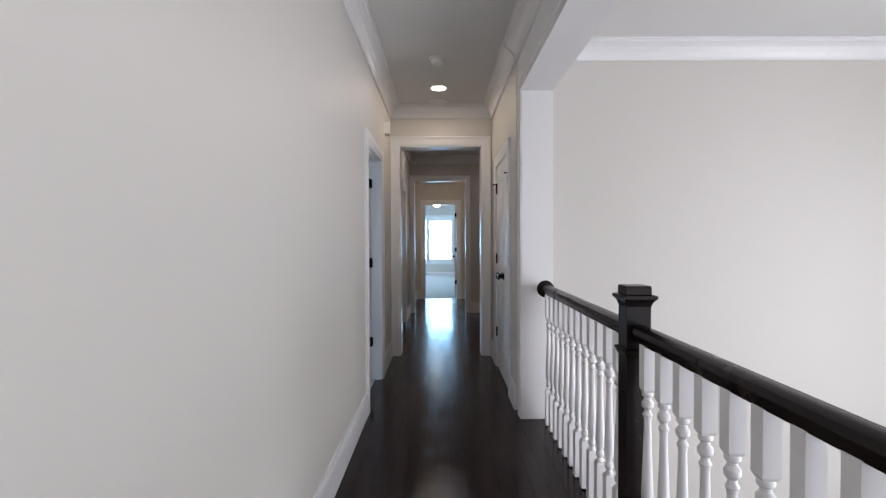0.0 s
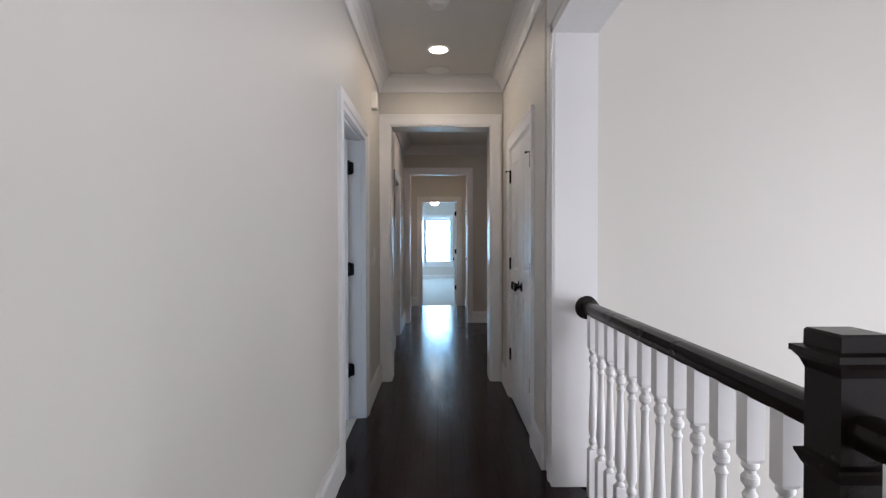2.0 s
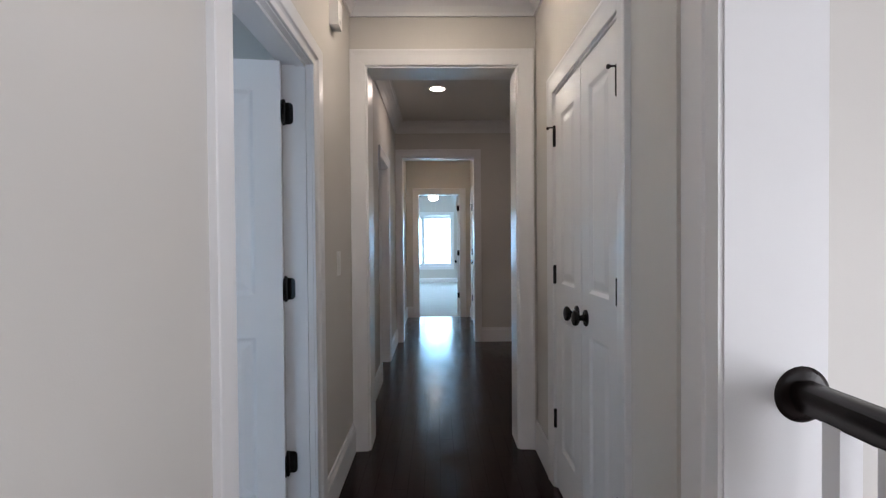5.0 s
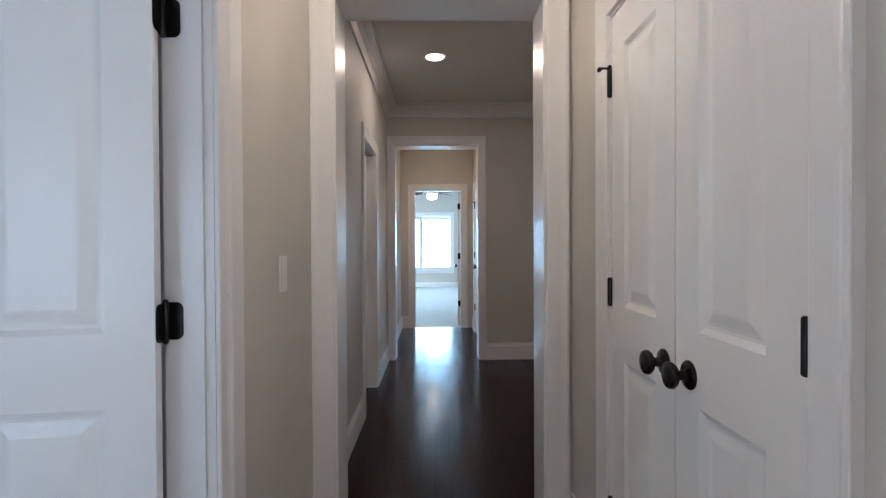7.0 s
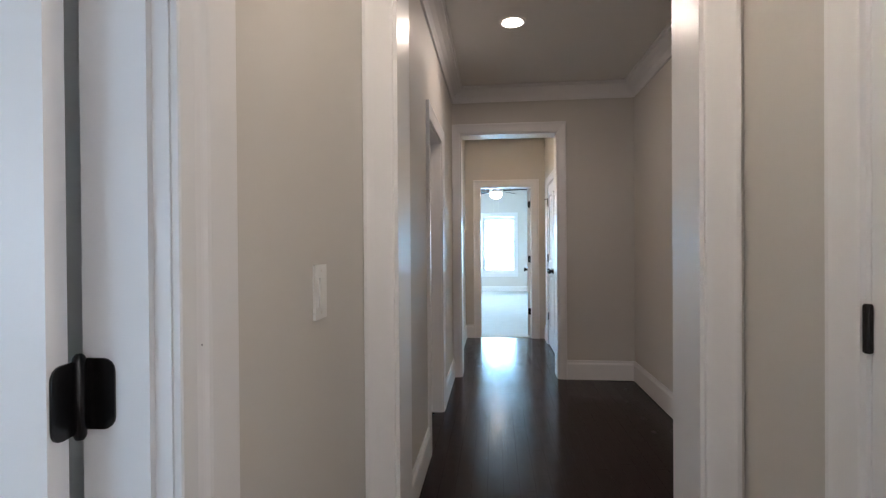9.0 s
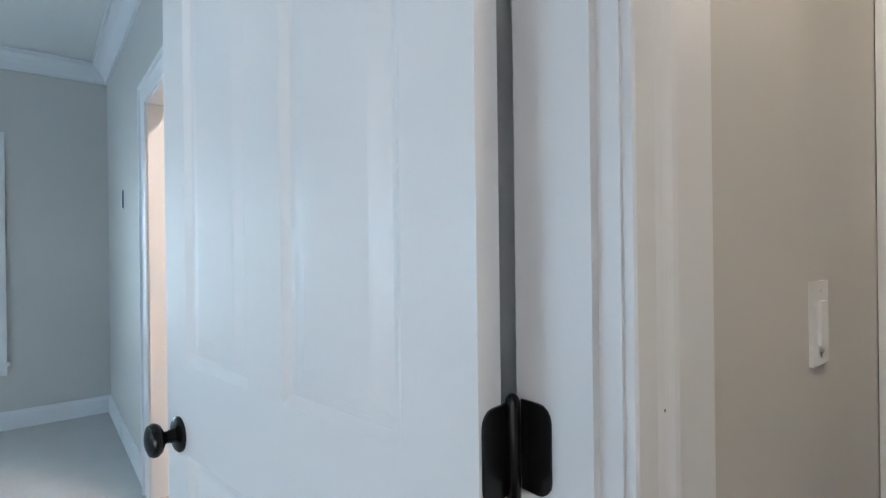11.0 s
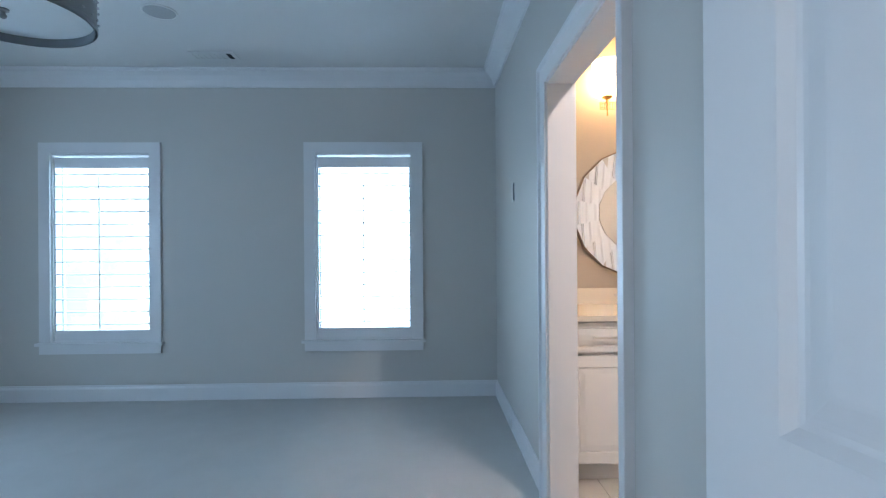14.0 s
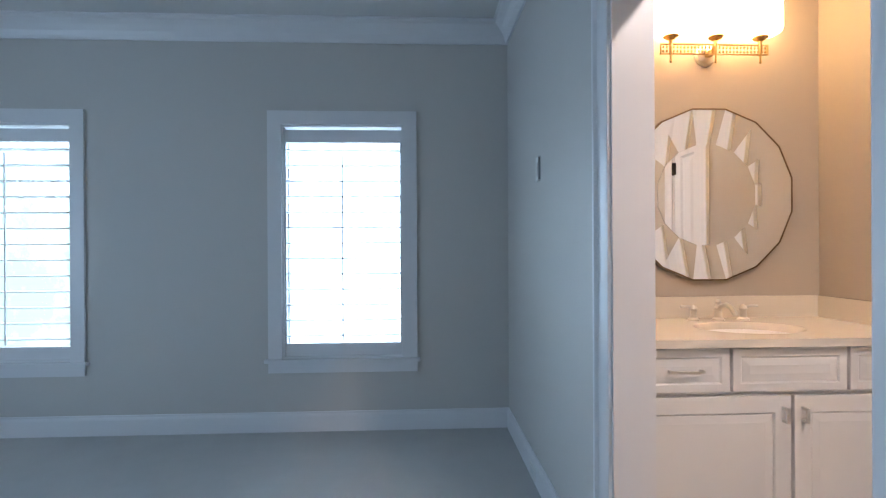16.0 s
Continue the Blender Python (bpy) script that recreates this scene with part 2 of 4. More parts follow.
def casing(parent, flat, out, a, b, top, axis, sill=0.0, CW=CW, left=None, band=0.021, far_side=True, head=None, stepped=False):
    """Three mitred casing boards round an opening from a to b along axis, on the plane flat, proud towards out (+1 or -1)."""
    prof = [(0, 0), (0.011, 0), (0.013, 0.004), (0.0145, 0.018), (0.0165, CW - 0.036), (0.0185, CW - 0.022), (band - 0.001, CW - 0.016), (band, CW - 0.013), (band, CW - 0.002), (band - 0.002, CW), (0, CW)]
    if stepped:
        prof = [(0, 0), (0.009, 0), (0.011, 0.003), (0.0125, 0.030), (0.015, 0.038), (0.0165, 0.041), (0.020, 0.046), (0.0215, 0.052), (0.0215, CW - 0.004), (0.019, CW), (0, CW)]
    k_h = (head or CW) / CW

    def board(ends):
        bm = bmesh.new()
        rows = [[bm.verts.new((flat + out * o, u, z) if axis == "y" else (u, flat + out * o, z)) for o, u, z in end] for end in ends]
        n = len(prof)
        for k in range(n):
            bm.faces.new((rows[0][k], rows[0][(k + 1) % n], rows[1][(k + 1) % n], rows[1][k]))
        bm.faces.new(rows[0])
        bm.faces.new(rows[1])
        part("casing_board", bm, TRIM, parent)
    trim = left if left else CW
    board(([(o, a - min(u, trim), sill) for o, u in prof], [(o, a - min(u, trim), top + u * k_h) for o, u in prof]))
    if far_side:
        board(([(o, b + u, sill) for o, u in prof], [(o, b + u, top + u * k_h) for o, u in prof]))
    board(([(o, a - min(u, trim), top + u * k_h) for o, u in prof], [(o, b + u, top + u * k_h) for o, u in prof]))


def jamb(parent, lo, hi, a, b, top, axis, thick=0.012):
    """The lining of an opening through a wall from lo to hi."""
    for s in (a, b - thick):
        r = (lo, hi, s, s + thick, 0, top) if axis == "y" else (s, s + thick, lo, hi, 0, top)
        part("jamb_board", boxes(r), TRIM, parent)
    r = (lo, hi, a + thick, b - thick, top - thick, top) if axis == "y" else (a + thick, b - thick, lo, hi, top - thick, top)
    part("jamb_board", boxes(r), TRIM, parent)


def moulded(bm, x0, x1, z0, z1, face, into):
    """One face of a moulded door panel: a sloped sticking down to a groove, then a wide bevel up to the field."""
    rings = []
    for inset, depth in ((0.0, 0.0), (0.006, 0.0035), (0.014, 0.0085), (0.021, 0.0095), (0.028, 0.0085), (0.050, 0.003), (0.056, 0.0022)):
        rings.append([bm.verts.new((x, face + into * depth, z)) for x, z in ((x0 + inset, z0 + inset), (x1 - inset, z0 + inset), (x1 - inset, z1 - inset), (x0 + inset, z1 - inset))])
    for a, b in zip(rings, rings[1:]):
        for k in range(4):
            bm.faces.new((a[k], a[(k + 1) % 4], b[(k + 1) % 4], b[k]))
    bm.faces.new(rings[-1])


def knob(parent, at, side, label="round black door knob"):
    """A round knob on a rosette, out along y."""
    bm = bmesh.new()
    rows = [(0.034, 0), (0.034, 0.004), (0.030, 0.008), (0.014, 0.011), (0.011, 0.026), (0.016, 0.030), (0.027, 0.036), (0.0315, 0.043), (0.0315, 0.048), (0.028, 0.054), (0.018, 0.058), (0.004, 0.060)]
    lathe(bm, [(r, h * side) for r, h in rows], "y", at, 24)
    return part("knob", bm, BLACK, parent, label, True)


def door_leaf(parent, width, height, columns, thick=0.035, lock=(0.87, 1.04), bottom=0.22, top=0.12, stile=0.105):
    """A panelled leaf from x = 0 (hinges) to width, its faces at y = 0 and y = -thick."""
    bm = bmesh.new()
    gap = 0.105 if columns == 2 else 0
    inner = (width - 2 * stile - gap) / columns
    xs = [(stile + i * (inner + gap), stile + i * (inner + gap) + inner) for i in range(columns)]
    zs = [(bottom, lock[0]), (lock[1], height - top)]
    box(bm, 0, stile, -thick, 0, 0, height)
    box(bm, width - stile, width, -thick, 0, 0, height)
    if columns == 2:
        box(bm, xs[0][1], xs[1][0], -thick, 0, bottom, height - top)
    for x0, x1 in xs if columns == 2 else [xs[0]]:
        box(bm, x0, x1, -thick, 0, lock[0], lock[1])
    box(bm, stile, width - stile, -thick, 0, 0, bottom)
    box(bm, stile, width - stile, -thick, 0, height - top, height)
    part("leaf_frame", bm, DOOR, parent)
    for x0, x1 in xs:
        for z0, z1 in zs:
            bm = bmesh.new()
            moulded(bm, x0, x1, z0, z1, 0.0, -1)
            moulded(bm, x0, x1, z0, z1, -thick, 1)
            part("panel", bm, DOOR, parent)

# ---------------------------------------------------------------- setting
FX = 0.745          # the floor's edge at the railing
WIN_X = -5.155      # the bedroom's window wall
BATH_Y = 4.862      # the bedroom's wall with the bath doorway
DOOR_A = (3.985, 4.808)
DW = 0.125           # width of the bedroom door's hall casing
A1_X, A1_TOP, A1_Y = (-0.506, 0.405), 2.314, (5.74, 5.965)
A2_X, A2_TOP, A2_Y = (-0.526, 0.390), 2.316, (8.985, 9.205)
wall_y("wall_west", -0.72, -0.60, -2.0, 11.03, 0, CEIL, [(*DOOR_A, 0, 2.0), (7.25, 7.97, 0, 2.03)], "long greige painted hallway wall with bedroom doorways")
wall_y("wall_east", 0.515, 0.635, 3.97, 5.74, 0, CEIL, [(4.355, 5.265, 0, 2.01)], "short greige wall with the closet's double door")
wall_x("wall_arch_1", -0.60, 1.20, *A1_Y, 0, CEIL, [(*A1_X, 0, A1_TOP)], "greige wall with a wide cased opening")
wall_y("wall_east_2", 1.08, 1.20, A1_Y[1], 8.985, 0, CEIL, [], "plain greige hallway wall")
wall_x("wall_arch_2", -0.60, 1.20, *A2_Y, 0, CEIL, [(*A2_X, 0, A2_TOP)], "greige wall with the second cased opening")
wall_y("wall_east_3", 0.47, 0.59, A2_Y[1], 11.03, 0, CEIL, [(9.70, 10.65, 0, 2.0)], "greige wall with a second closet door")
wall_x("wall_far", -3.2, 3.2, 11.03, 11.15, 0, CEIL, [(-0.40, 0.298, 0, 2.045)], "greige wall with the doorway to the far bedroom")
FAR = [(-0.49, 0.33, 0.49, 2.055), (-1.38, -0.55, 0.49, 2.055), (0.95, 1.77, 0.49, 2.055)]
wall_x("wall_far_north", -3.2, 3.2, 18.0, 18.15, 0, CEIL, FAR, "far bedroom's pale wall with windows")
wall_y("wall_far_west", -3.32, -3.2, 11.03, 18.15, 0, CEIL, [(14.05, 16.35, 0.5, 2.05)], "far bedroom's pale side wall")
wall_y("wall_far_east", 3.2, 3.32, 11.03, 18.15, 0, CEIL, [], "far bedroom's pale side wall")
wall_x("wall_stair_end", 0.62, 4.6, 3.97, 4.09, -2.75, CEIL, [], "tall plain greige wall of the open stairwell")
wall_y("wall_stair_east", 4.6, 4.72, -2.0, 4.09, -2.75, CEIL, [(-0.25, 2.25, -1.05, 1.95)], "tall plain stairwell wall")
wall_x("wall_south", -0.72, 4.72, -2.12, -2.0, -2.75, CEIL, [(1.4, 3.9, -1.2, 2.3)], "wall behind the landing with a tall window opening")
wall_y("wall_stair_west", 0.55, 0.67, -2.0, 3.97, -2.75, -0.30, [], "lower stairwell wall under the landing")
setting("floor_foyer", boxes((0.55, 4.72, -2.12, 4.09, -2.87, -2.75)), FLOOR, "dark wooden foyer floor below the stairwell", "floor")
W1, W2 = (1.078, 2.068), (3.250, 4.240)
WIN_Z = (0.49, 2.055)
wall_y("wall_window", WIN_X - 0.15, WIN_X, 0.28, 6.3, 0, CEIL, [(W1[0] + CW, W1[1] - CW, *WIN_Z), (W2[0] + CW, W2[1] - CW, *WIN_Z)], "grey bedroom wall with two shuttered windows")
wall_x("wall_bath", WIN_X, -0.72, BATH_Y, BATH_Y + 0.13, 0, CEIL, [(-3.31, -2.39, 0, 2.04)], "grey bedroom wall with the bathroom doorway")
wall_x("wall_bed_south", WIN_X, -0.72, 0.28, 0.40, 0, CEIL, [(-3.5, -1.7, 0.5, 2.05)], "plain grey bedroom wall")
wall_y("wall_vanity", -4.17, -4.05, BATH_Y + 0.13, 6.15, 0, CEIL, [], "tan painted bathroom wall behind the vanity", TAN)
wall_x("wall_bath_north", -4.17, -1.08, 6.15, 6.27, 0, CEIL, [(-3.035, -2.66, 0, 2.02)], "tan painted bathroom side wall beside the vanity", TAN)
wall_y("wall_bath_east", -1.20, -1.08, BATH_Y + 0.13, 6.15, 0, CEIL, [], "tan painted bathroom end wall", TAN)

setting("ceiling_hall", boxes((-0.72, 4.72, -2.12, 4.09, CEIL, CEIL + 0.1), (-0.72, 1.2, 4.09, 11.03, CEIL, CEIL + 0.1)), CEILING, "flat matt painted hallway ceiling", "ceiling")
setting("ceiling_bedroom", boxes((WIN_X - 0.15, -0.72, 0.28, 6.3, CEIL, CEIL + 0.1)), CEILING, "flat pale bedroom ceiling", "ceiling")
setting("ceiling_far", boxes((-3.32, 3.32, 11.03, 18.15, CEIL, CEIL + 0.1)), CEILING, "flat far bedroom ceiling", "ceiling")
floor_hall = setting("floor_hall", boxes((-0.66, FX, -2.0, 3.97, -0.30, -0.006), (-0.66, 0.62, 3.97, 5.86, -0.30, -0.006), (-0.66, 1.20, 5.86, 11.09, -0.30, -0.006)), STAIN, "dark stained hardwood hallway floor with a satin sheen", "floor")
floor_bedroom = setting("floor_bedroom", boxes((WIN_X - 0.02, -0.66, 0.30, BATH_Y + 0.02, -0.2, 0.004)), CARPET, "pale grey wall-to-wall bedroom carpet", "carpet")
setting("floor_far", boxes((-3.3, 3.3, 11.09, 18.1, -0.2, 0.004)), CARPET, "pale carpet of the far bedroom", "carpet")
floor_bath = setting("floor_bath", boxes((-4.1, -1.1, BATH_Y + 0.02, 6.2, -0.2, -0.004)), TILE, "cream tiled bathroom floor", "floor")

# the wrapped post and header beam of the stairwell opening
PX0, PX1 = 0.525, 0.748
setting("stair_post", soften(boxes((PX0, PX1, 3.778, 3.969, 0, 2.335)), 0.004), TRIM, "white boxed post at the stairwell opening", "post")
setting("stair_header", boxes((PX0, PX1, -2.0, 3.969, 2.337, CEIL)), TRIM, "white boxed header over the stairwell opening", "header")
run("trim_post", [(0, 0), (0.012, 0), (0.012, 0.05), (0.018, 0.055), (0.018, 0.075), (0, 0.075)], [((PX0, -2.0, 2.335), (PX0, 3.90, 2.335), (-1, 0, 0))], "white casing along the header", "trim")
bm = bmesh.new()
sweep(bm, [(0, 0), (0.012, 0), (0.012, 0.05), (0.018, 0.055), (0.018, 0.085), (0, 0.085)], (PX0, 3.782, 0), (PX0, 3.782, 2.41), up=(0, 1, 0), out=(-1, 0, 0))
setting("trim_post_casing", bm, TRIM, "white casing board up the post", "trim")

run("baseboard_hall", BASE_HALL, [
    ((-0.60, -2.0, 0), (-0.60, DOOR_A[0] - DW, 0), (1, 0, 0)),
    ((-0.60, DOOR_A[1] + DW, 0), (-0.60, 5.74, 0), (1, 0, 0)),
    ((-0.60, A1_Y[1], 0), (-0.60, 7.16, 0), (1, 0, 0)),
    ((-0.60, 8.06, 0), (-0.60, 8.985, 0), (1, 0, 0)),
    ((-0.60, A2_Y[1], 0), (-0.60, 11.03, 0), (1, 0, 0)),
    ((0.515, 3.97, 0), (0.515, 4.355 - CW, 0), (-1, 0, 0)),
    ((0.515, 5.265 + CW, 0), (0.515, 5.74, 0), (-1, 0, 0)),
    ((1.08, A1_Y[1], 0), (1.08, 8.985, 0), (-1, 0, 0)),
    ((A2_X[1] + 0.075, 8.985, 0), (1.08, 8.985, 0), (0, -1, 0)),
    ((0.47, A2_Y[1], 0), (0.47, 9.70 - CW, 0), (-1, 0, 0)),
    ((0.47, 10.65 + CW, 0), (0.47, 11.03, 0), (-1, 0, 0)),
    ((-0.60, 11.03, 0), (-0.40 - CW, 11.03, 0), (0, -1, 0)),
], "white hallway baseboard with a moulded cap", "baseboard")
run("baseboard_bedroom", BASE, [
    ((WIN_X, 0.40, 0), (WIN_X, BATH_Y, 0), (1, 0, 0)),
    ((WIN_X, BATH_Y, 0), (-3.31 - CW, BATH_Y, 0), (0, -1, 0)),
    ((-2.39 + CW, BATH_Y, 0), (-0.72, BATH_Y, 0), (0, -1, 0)),
    ((WIN_X, 0.40, 0), (-0.72, 0.40, 0), (0, 1, 0)),
    ((-0.72, 0.40, 0), (-0.72, DOOR_A[0] - CW, 0), (-1, 0, 0)),
], "white bedroom baseboard with a moulded cap", "baseboard")
run("baseboard_far", BASE, [((-3.2, 18.0, 0), (3.2, 18.0, 0), (0, -1, 0))], "white baseboard of the far bedroom", "baseboard")
run("crown_hall", CROWN, [
    ((-0.60, -2.0, CEIL), (-0.60, 5.74, CEIL), (1, 0, 0)),
    ((PX0, -2.0, CEIL), (PX0, 3.97, CEIL), (-1, 0, 0)),
    ((0.515, 3.97, CEIL), (0.515, 5.74, CEIL), (-1, 0, 0)),
    ((-0.60, 5.74, CEIL), (0.515, 5.74, CEIL), (0, -1, 0)),
    ((-0.60, A1_Y[1], CEIL), (-0.60, 8.985, CEIL), (1, 0, 0)),
    ((1.08, A1_Y[1], CEIL), (1.08, 8.985, CEIL), (-1, 0, 0)),
    ((-0.60, 8.985, CEIL), (1.08, 8.985, CEIL), (0, -1, 0)),
    ((-0.60, A1_Y[1], CEIL), (1.08, A1_Y[1], CEIL), (0, 1, 0)),
], "white crown moulding along the hallway", "crown moulding")
run("crown_stair", CROWN, [
    ((PX1, 3.97, CEIL), (4.6, 3.97, CEIL), (0, -1, 0)),
    ((4.6, -2.0, CEIL), (4.6, 3.97, CEIL), (-1, 0, 0)),
], "white crown moulding round the stairwell", "crown moulding")
run("crown_bedroom", CROWN, [
    ((WIN_X, 0.40, CEIL), (WIN_X, BATH_Y, CEIL), (1, 0, 0)),
    ((WIN_X, BATH_Y, CEIL), (-0.72, BATH_Y, CEIL), (0, -1, 0)),
    ((WIN_X, 0.40, CEIL), (-0.72, 0.40, CEIL), (0, 1, 0)),
    ((-0.72, 0.40, CEIL), (-0.72, BATH_Y, CEIL), (-1, 0, 0)),
], "white crown moulding round the bedroom", "crown moulding")


def opening(name, label):
    ob = new(name)
    ob.empty_display_size = 0.05
    return tagged(ob, label, "doorway", kind="structure")


arch = opening("opening_1", "white cased hallway opening")
casing(arch, A1_Y[0], -1, *A1_X, A1_TOP, "x", CW=0.094, left=0.092)
casing(arch, A1_Y[1], 1, *A1_X, A1_TOP, "x", CW=0.094, left=0.092)
jamb(arch, *A1_Y, *A1_X, A1_TOP, "x")
arch = opening("opening_2", "second white cased hallway opening")
casing(arch, A2_Y[0], -1, *A2_X, A2_TOP, "x", CW=0.075, left=0.072, head=0.088)
casing(arch, A2_Y[1], 1, *A2_X, A2_TOP, "x", CW=0.075, left=0.072, head=0.088)
jamb(arch, *A2_Y, *A2_X, A2_TOP, "x")
arch = opening("opening_3", "white cased doorway to the bathroom")
casing(arch, BATH_Y, -1, -3.31, -2.39, 2.04, "x", band=0.030)
casing(arch, BATH_Y + 0.13, 1, -3.31, -2.39, 2.04, "x")
jamb(arch, BATH_Y, BATH_Y + 0.13, -3.31, -2.39, 2.04, "x")


def plate(bm, axis, flat, sign, u0, u1, z0, z1, r=0.016, t=0.003):
    """A thin plate with two rounded corners on the u1 side, on the plane flat."""
    pts = [(u0, z0), (u0, z1)]
    d = 1 if u1 > u0 else -1
    for k in range(5):
        a = math.pi / 2 * (1 - k / 4)
        pts.append((u1 - d * r + d * r * math.cos(a), z1 - r + r * math.sin(a)))
    for k in range(5):
        a = -math.pi / 2 * k / 4
        pts.append((u1 - d * r + d * r * math.cos(a), z0 + r + r * math.sin(a)))
    def at(u, z, o):
        return (flat + sign * o, u, z) if axis == "x" else (u, flat + sign * o, z)
    a = [bm.verts.new(at(u, z, 0)) for u, z in pts]
    b = [bm.verts.new(at(u, z, t)) for u, z in pts]
    n = len(pts)
    for k in range(n):
        bm.faces.new((a[k], a[(k + 1) % n], b[(k + 1) % n], b[k]))
    bm.faces.new(a)
    bm.faces.new(b)


# bedroom door, open into the room; x runs from its hinges to its knob, y = 0 is the face that shut would meet the room
OPEN = 8
door = thing("door_1", (0, 0, 0), "white four-panel bedroom door standing open, black hinges and knob", "door")
door["kind"] = "structure"
PIN = (-0.708, DOOR_A[1] - 0.023)
LEAF = 0.815
door.matrix_world = pose(PIN[0], PIN[1], 0.014, 0, 0, 180 + OPEN)
# turned so, the leaf's +y side looks back to the walker


def shifted_leaf(parent, width, height, columns, dx, dy, **more):
    before = set(parent.children)
    door_leaf(parent, width, height, columns, **more)
    for ob in parent.children:
        if ob not in before:
            ob.location = (dx, dy, 0)


shifted_leaf(door, LEAF, 1.975, 2, 0.006, 0.035 + 0.011)
knob(door, (LEAF - 0.06, 0.046, 0.901), 1)
knob(door, (LEAF - 0.06, 0.011, 0.901), -1)
for z in (0.335, 1.0575, 1.7805):
    bm = bmesh.new()
    lathe(bm, [(0.005, -0.052), (0.0075, -0.047), (0.0075, 0.047), (0.006, 0.051), (0.003, 0.054)], "z", (0, 0, z), 12)
    plate(bm, "x", 0.0058, -1, 0.0, 0.042, z - 0.045, z + 0.045)
    part("hinge", bm, BLACK, door, "black butt hinge with rounded corners", True)
frame_1 = opening("doorframe_1", "white casing and jamb of the bedroom doorway")
casing(frame_1, -0.60, 1, *DOOR_A, 2.0, "y", CW=DW, head=0.094, stepped=True)
casing(frame_1, -0.72, -1, *DOOR_A, 2.0, "y", CW=0.05, far_side=False)
jamb(frame_1, -0.72, -0.60, DOOR_A[0], DOOR_A[1], 2.0, "y", 0.004)
for r in ((-0.660, -0.622, DOOR_A[0] + 0.004, DOOR_A[0] + 0.014, 0, 1.984), (-0.660, -0.622, DOOR_A[1] - 0.014, DOOR_A[1] - 0.004, 0, 1.984), (-0.660, -0.622, DOOR_A[0] + 0.004, DOOR_A[1] - 0.004, 1.984, 1.996)):
    part("door_stop", boxes(r), TRIM, frame_1)
bm = bmesh.new()
lathe(bm, [(0.0013, 0.0165), (0.0013, 0.0172)], "x", (-0.6020, 4.846, 1.126), 8)
part("nail_hole", bm, DARK, frame_1)
for z in (0.349, 1.0715, 1.7945):
    bm = bmesh.new()
    plate(bm, "y", DOOR_A[1] - 0.0042, -1, -0.712, -0.675, z - 0.045, z + 0.045)
    part("hinge_plate", bm, BLACK, frame_1, "black hinge plate let into the jamb")


def closet(name, x, y0, y1, top):
    """A double closet door flush in a wall that faces -x."""
    d = thing(name, (0, 0, 0), "closed white two-leaf closet door with panels and black knobs", "door")
    d["kind"] = "structure"
    w = (y1 - y0 - 0.033) / 2
    for k, (hy, turn, sgn) in enumerate(((y0 + 0.013, 90, 1), (y1 - 0.013, -90, -1))):
        leaf = new("leaf")
        leaf.parent = d
        leaf.matrix_world = pose(x + 0.002, hy, 0.012, 0, 0, turn)
        leaf.empty_display_size = 0.05
        door_leaf(leaf, w, top - 0.028, 1)
        if sgn > 0:
            for ob in leaf.children:
                ob.location = (0, 0, 0)
        else:
            for ob in leaf.children:
                ob.location = (0, 0.035, 0)
        knob(leaf, (w - (0.066 if sgn > 0 else 0.055), 0.0, 0.935), 1 if sgn > 0 else -1)
        for z in (0.345, 1.078, 1.77):
            bm = bmesh.new()
            lathe(bm, [(0.006, -0.047), (0.0085, -0.044), (0.0085, 0.044), (0.006, 0.048)], "z", (-0.002, 0.006 * sgn, z), 12)
            if z > 1.7:
                lathe(bm, [(0.004, 0.006 * sgn), (0.004, 0.034 * sgn)], "y", (-0.004, 0, z + 0.050), 8)
                lathe(bm, [(0.004, 0.032 * sgn), (0.008, 0.035 * sgn), (0.008, 0.043 * sgn), (0.004, 0.045 * sgn)], "y", (-0.008, 0, z + 0.047), 10)
                lathe(bm, [(0.007, 0.048), (0.007, 0.056), (0.004, 0.060)], "z", (-0.002, 0.006 * sgn, z), 10)
            part("hinge", bm, BLACK, leaf, "black hinge with pin stop" if z > 1.7 else "black hinge", True)
    fr = opening("frame_of_" + name, "white closet door casing")
    casing(fr, x, -1, y0, y1, top, "y")
    jamb(fr, x, x + 0.12, y0, y1, top, "y")
    return d


closet("door_2", 0.515, 4.355, 5.265, 2.01)
closet("door_3", 0.47, 9.70, 10.65, 2.0)

# shut door in the second stretch of hall
door = thing("door_4", (-0.70, 7.262, 0.012), "closed white panelled door in the hallway", "door")
door["kind"] = "structure"
door.matrix_world = pose(-0.675, 7.264, 0.012, 0, 0, 90)
shifted_leaf(door, 0.692, 2.0, 2, 0, 0.035)
fr = opening("doorframe_4", "white casing of a hallway door")
casing(fr, -0.60, 1, 7.25, 7.97, 2.03, "y")
jamb(fr, -0.72, -0.60, 7.25, 7.97, 2.03, "y")

# door to the far bedroom, open
door = thing("door_5", (0, 0, 0), "white panelled bedroom door standing wide open", "door")
door["kind"] = "structure"
door.matrix_world = pose(0.298 - 0.016, 11.155, 0.012, 0, 0, 86)
shifted_leaf(door, 0.67, 2.015, 2, 0.01, 0.039)
knob(door, (0.615, 0.039, 0.88), 1)
for z in (0.335, 1.05, 1.80):
    bm = bmesh.new()
    lathe(bm, [(0.006, -0.047), (0.0085, -0.044), (0.0085, 0.044), (0.006, 0.048)], "z", (0, 0, z), 12)
    plate(bm, "x", 0.0095, -1, 0.0, 0.034, z - 0.045, z + 0.045)
    part("hinge", bm, BLACK, door, "black hinge", True)
fr = opening("doorframe_5", "white casing of the far bedroom doorway")
casing(fr, 11.03, -1, -0.40, 0.298, 2.045, "x")
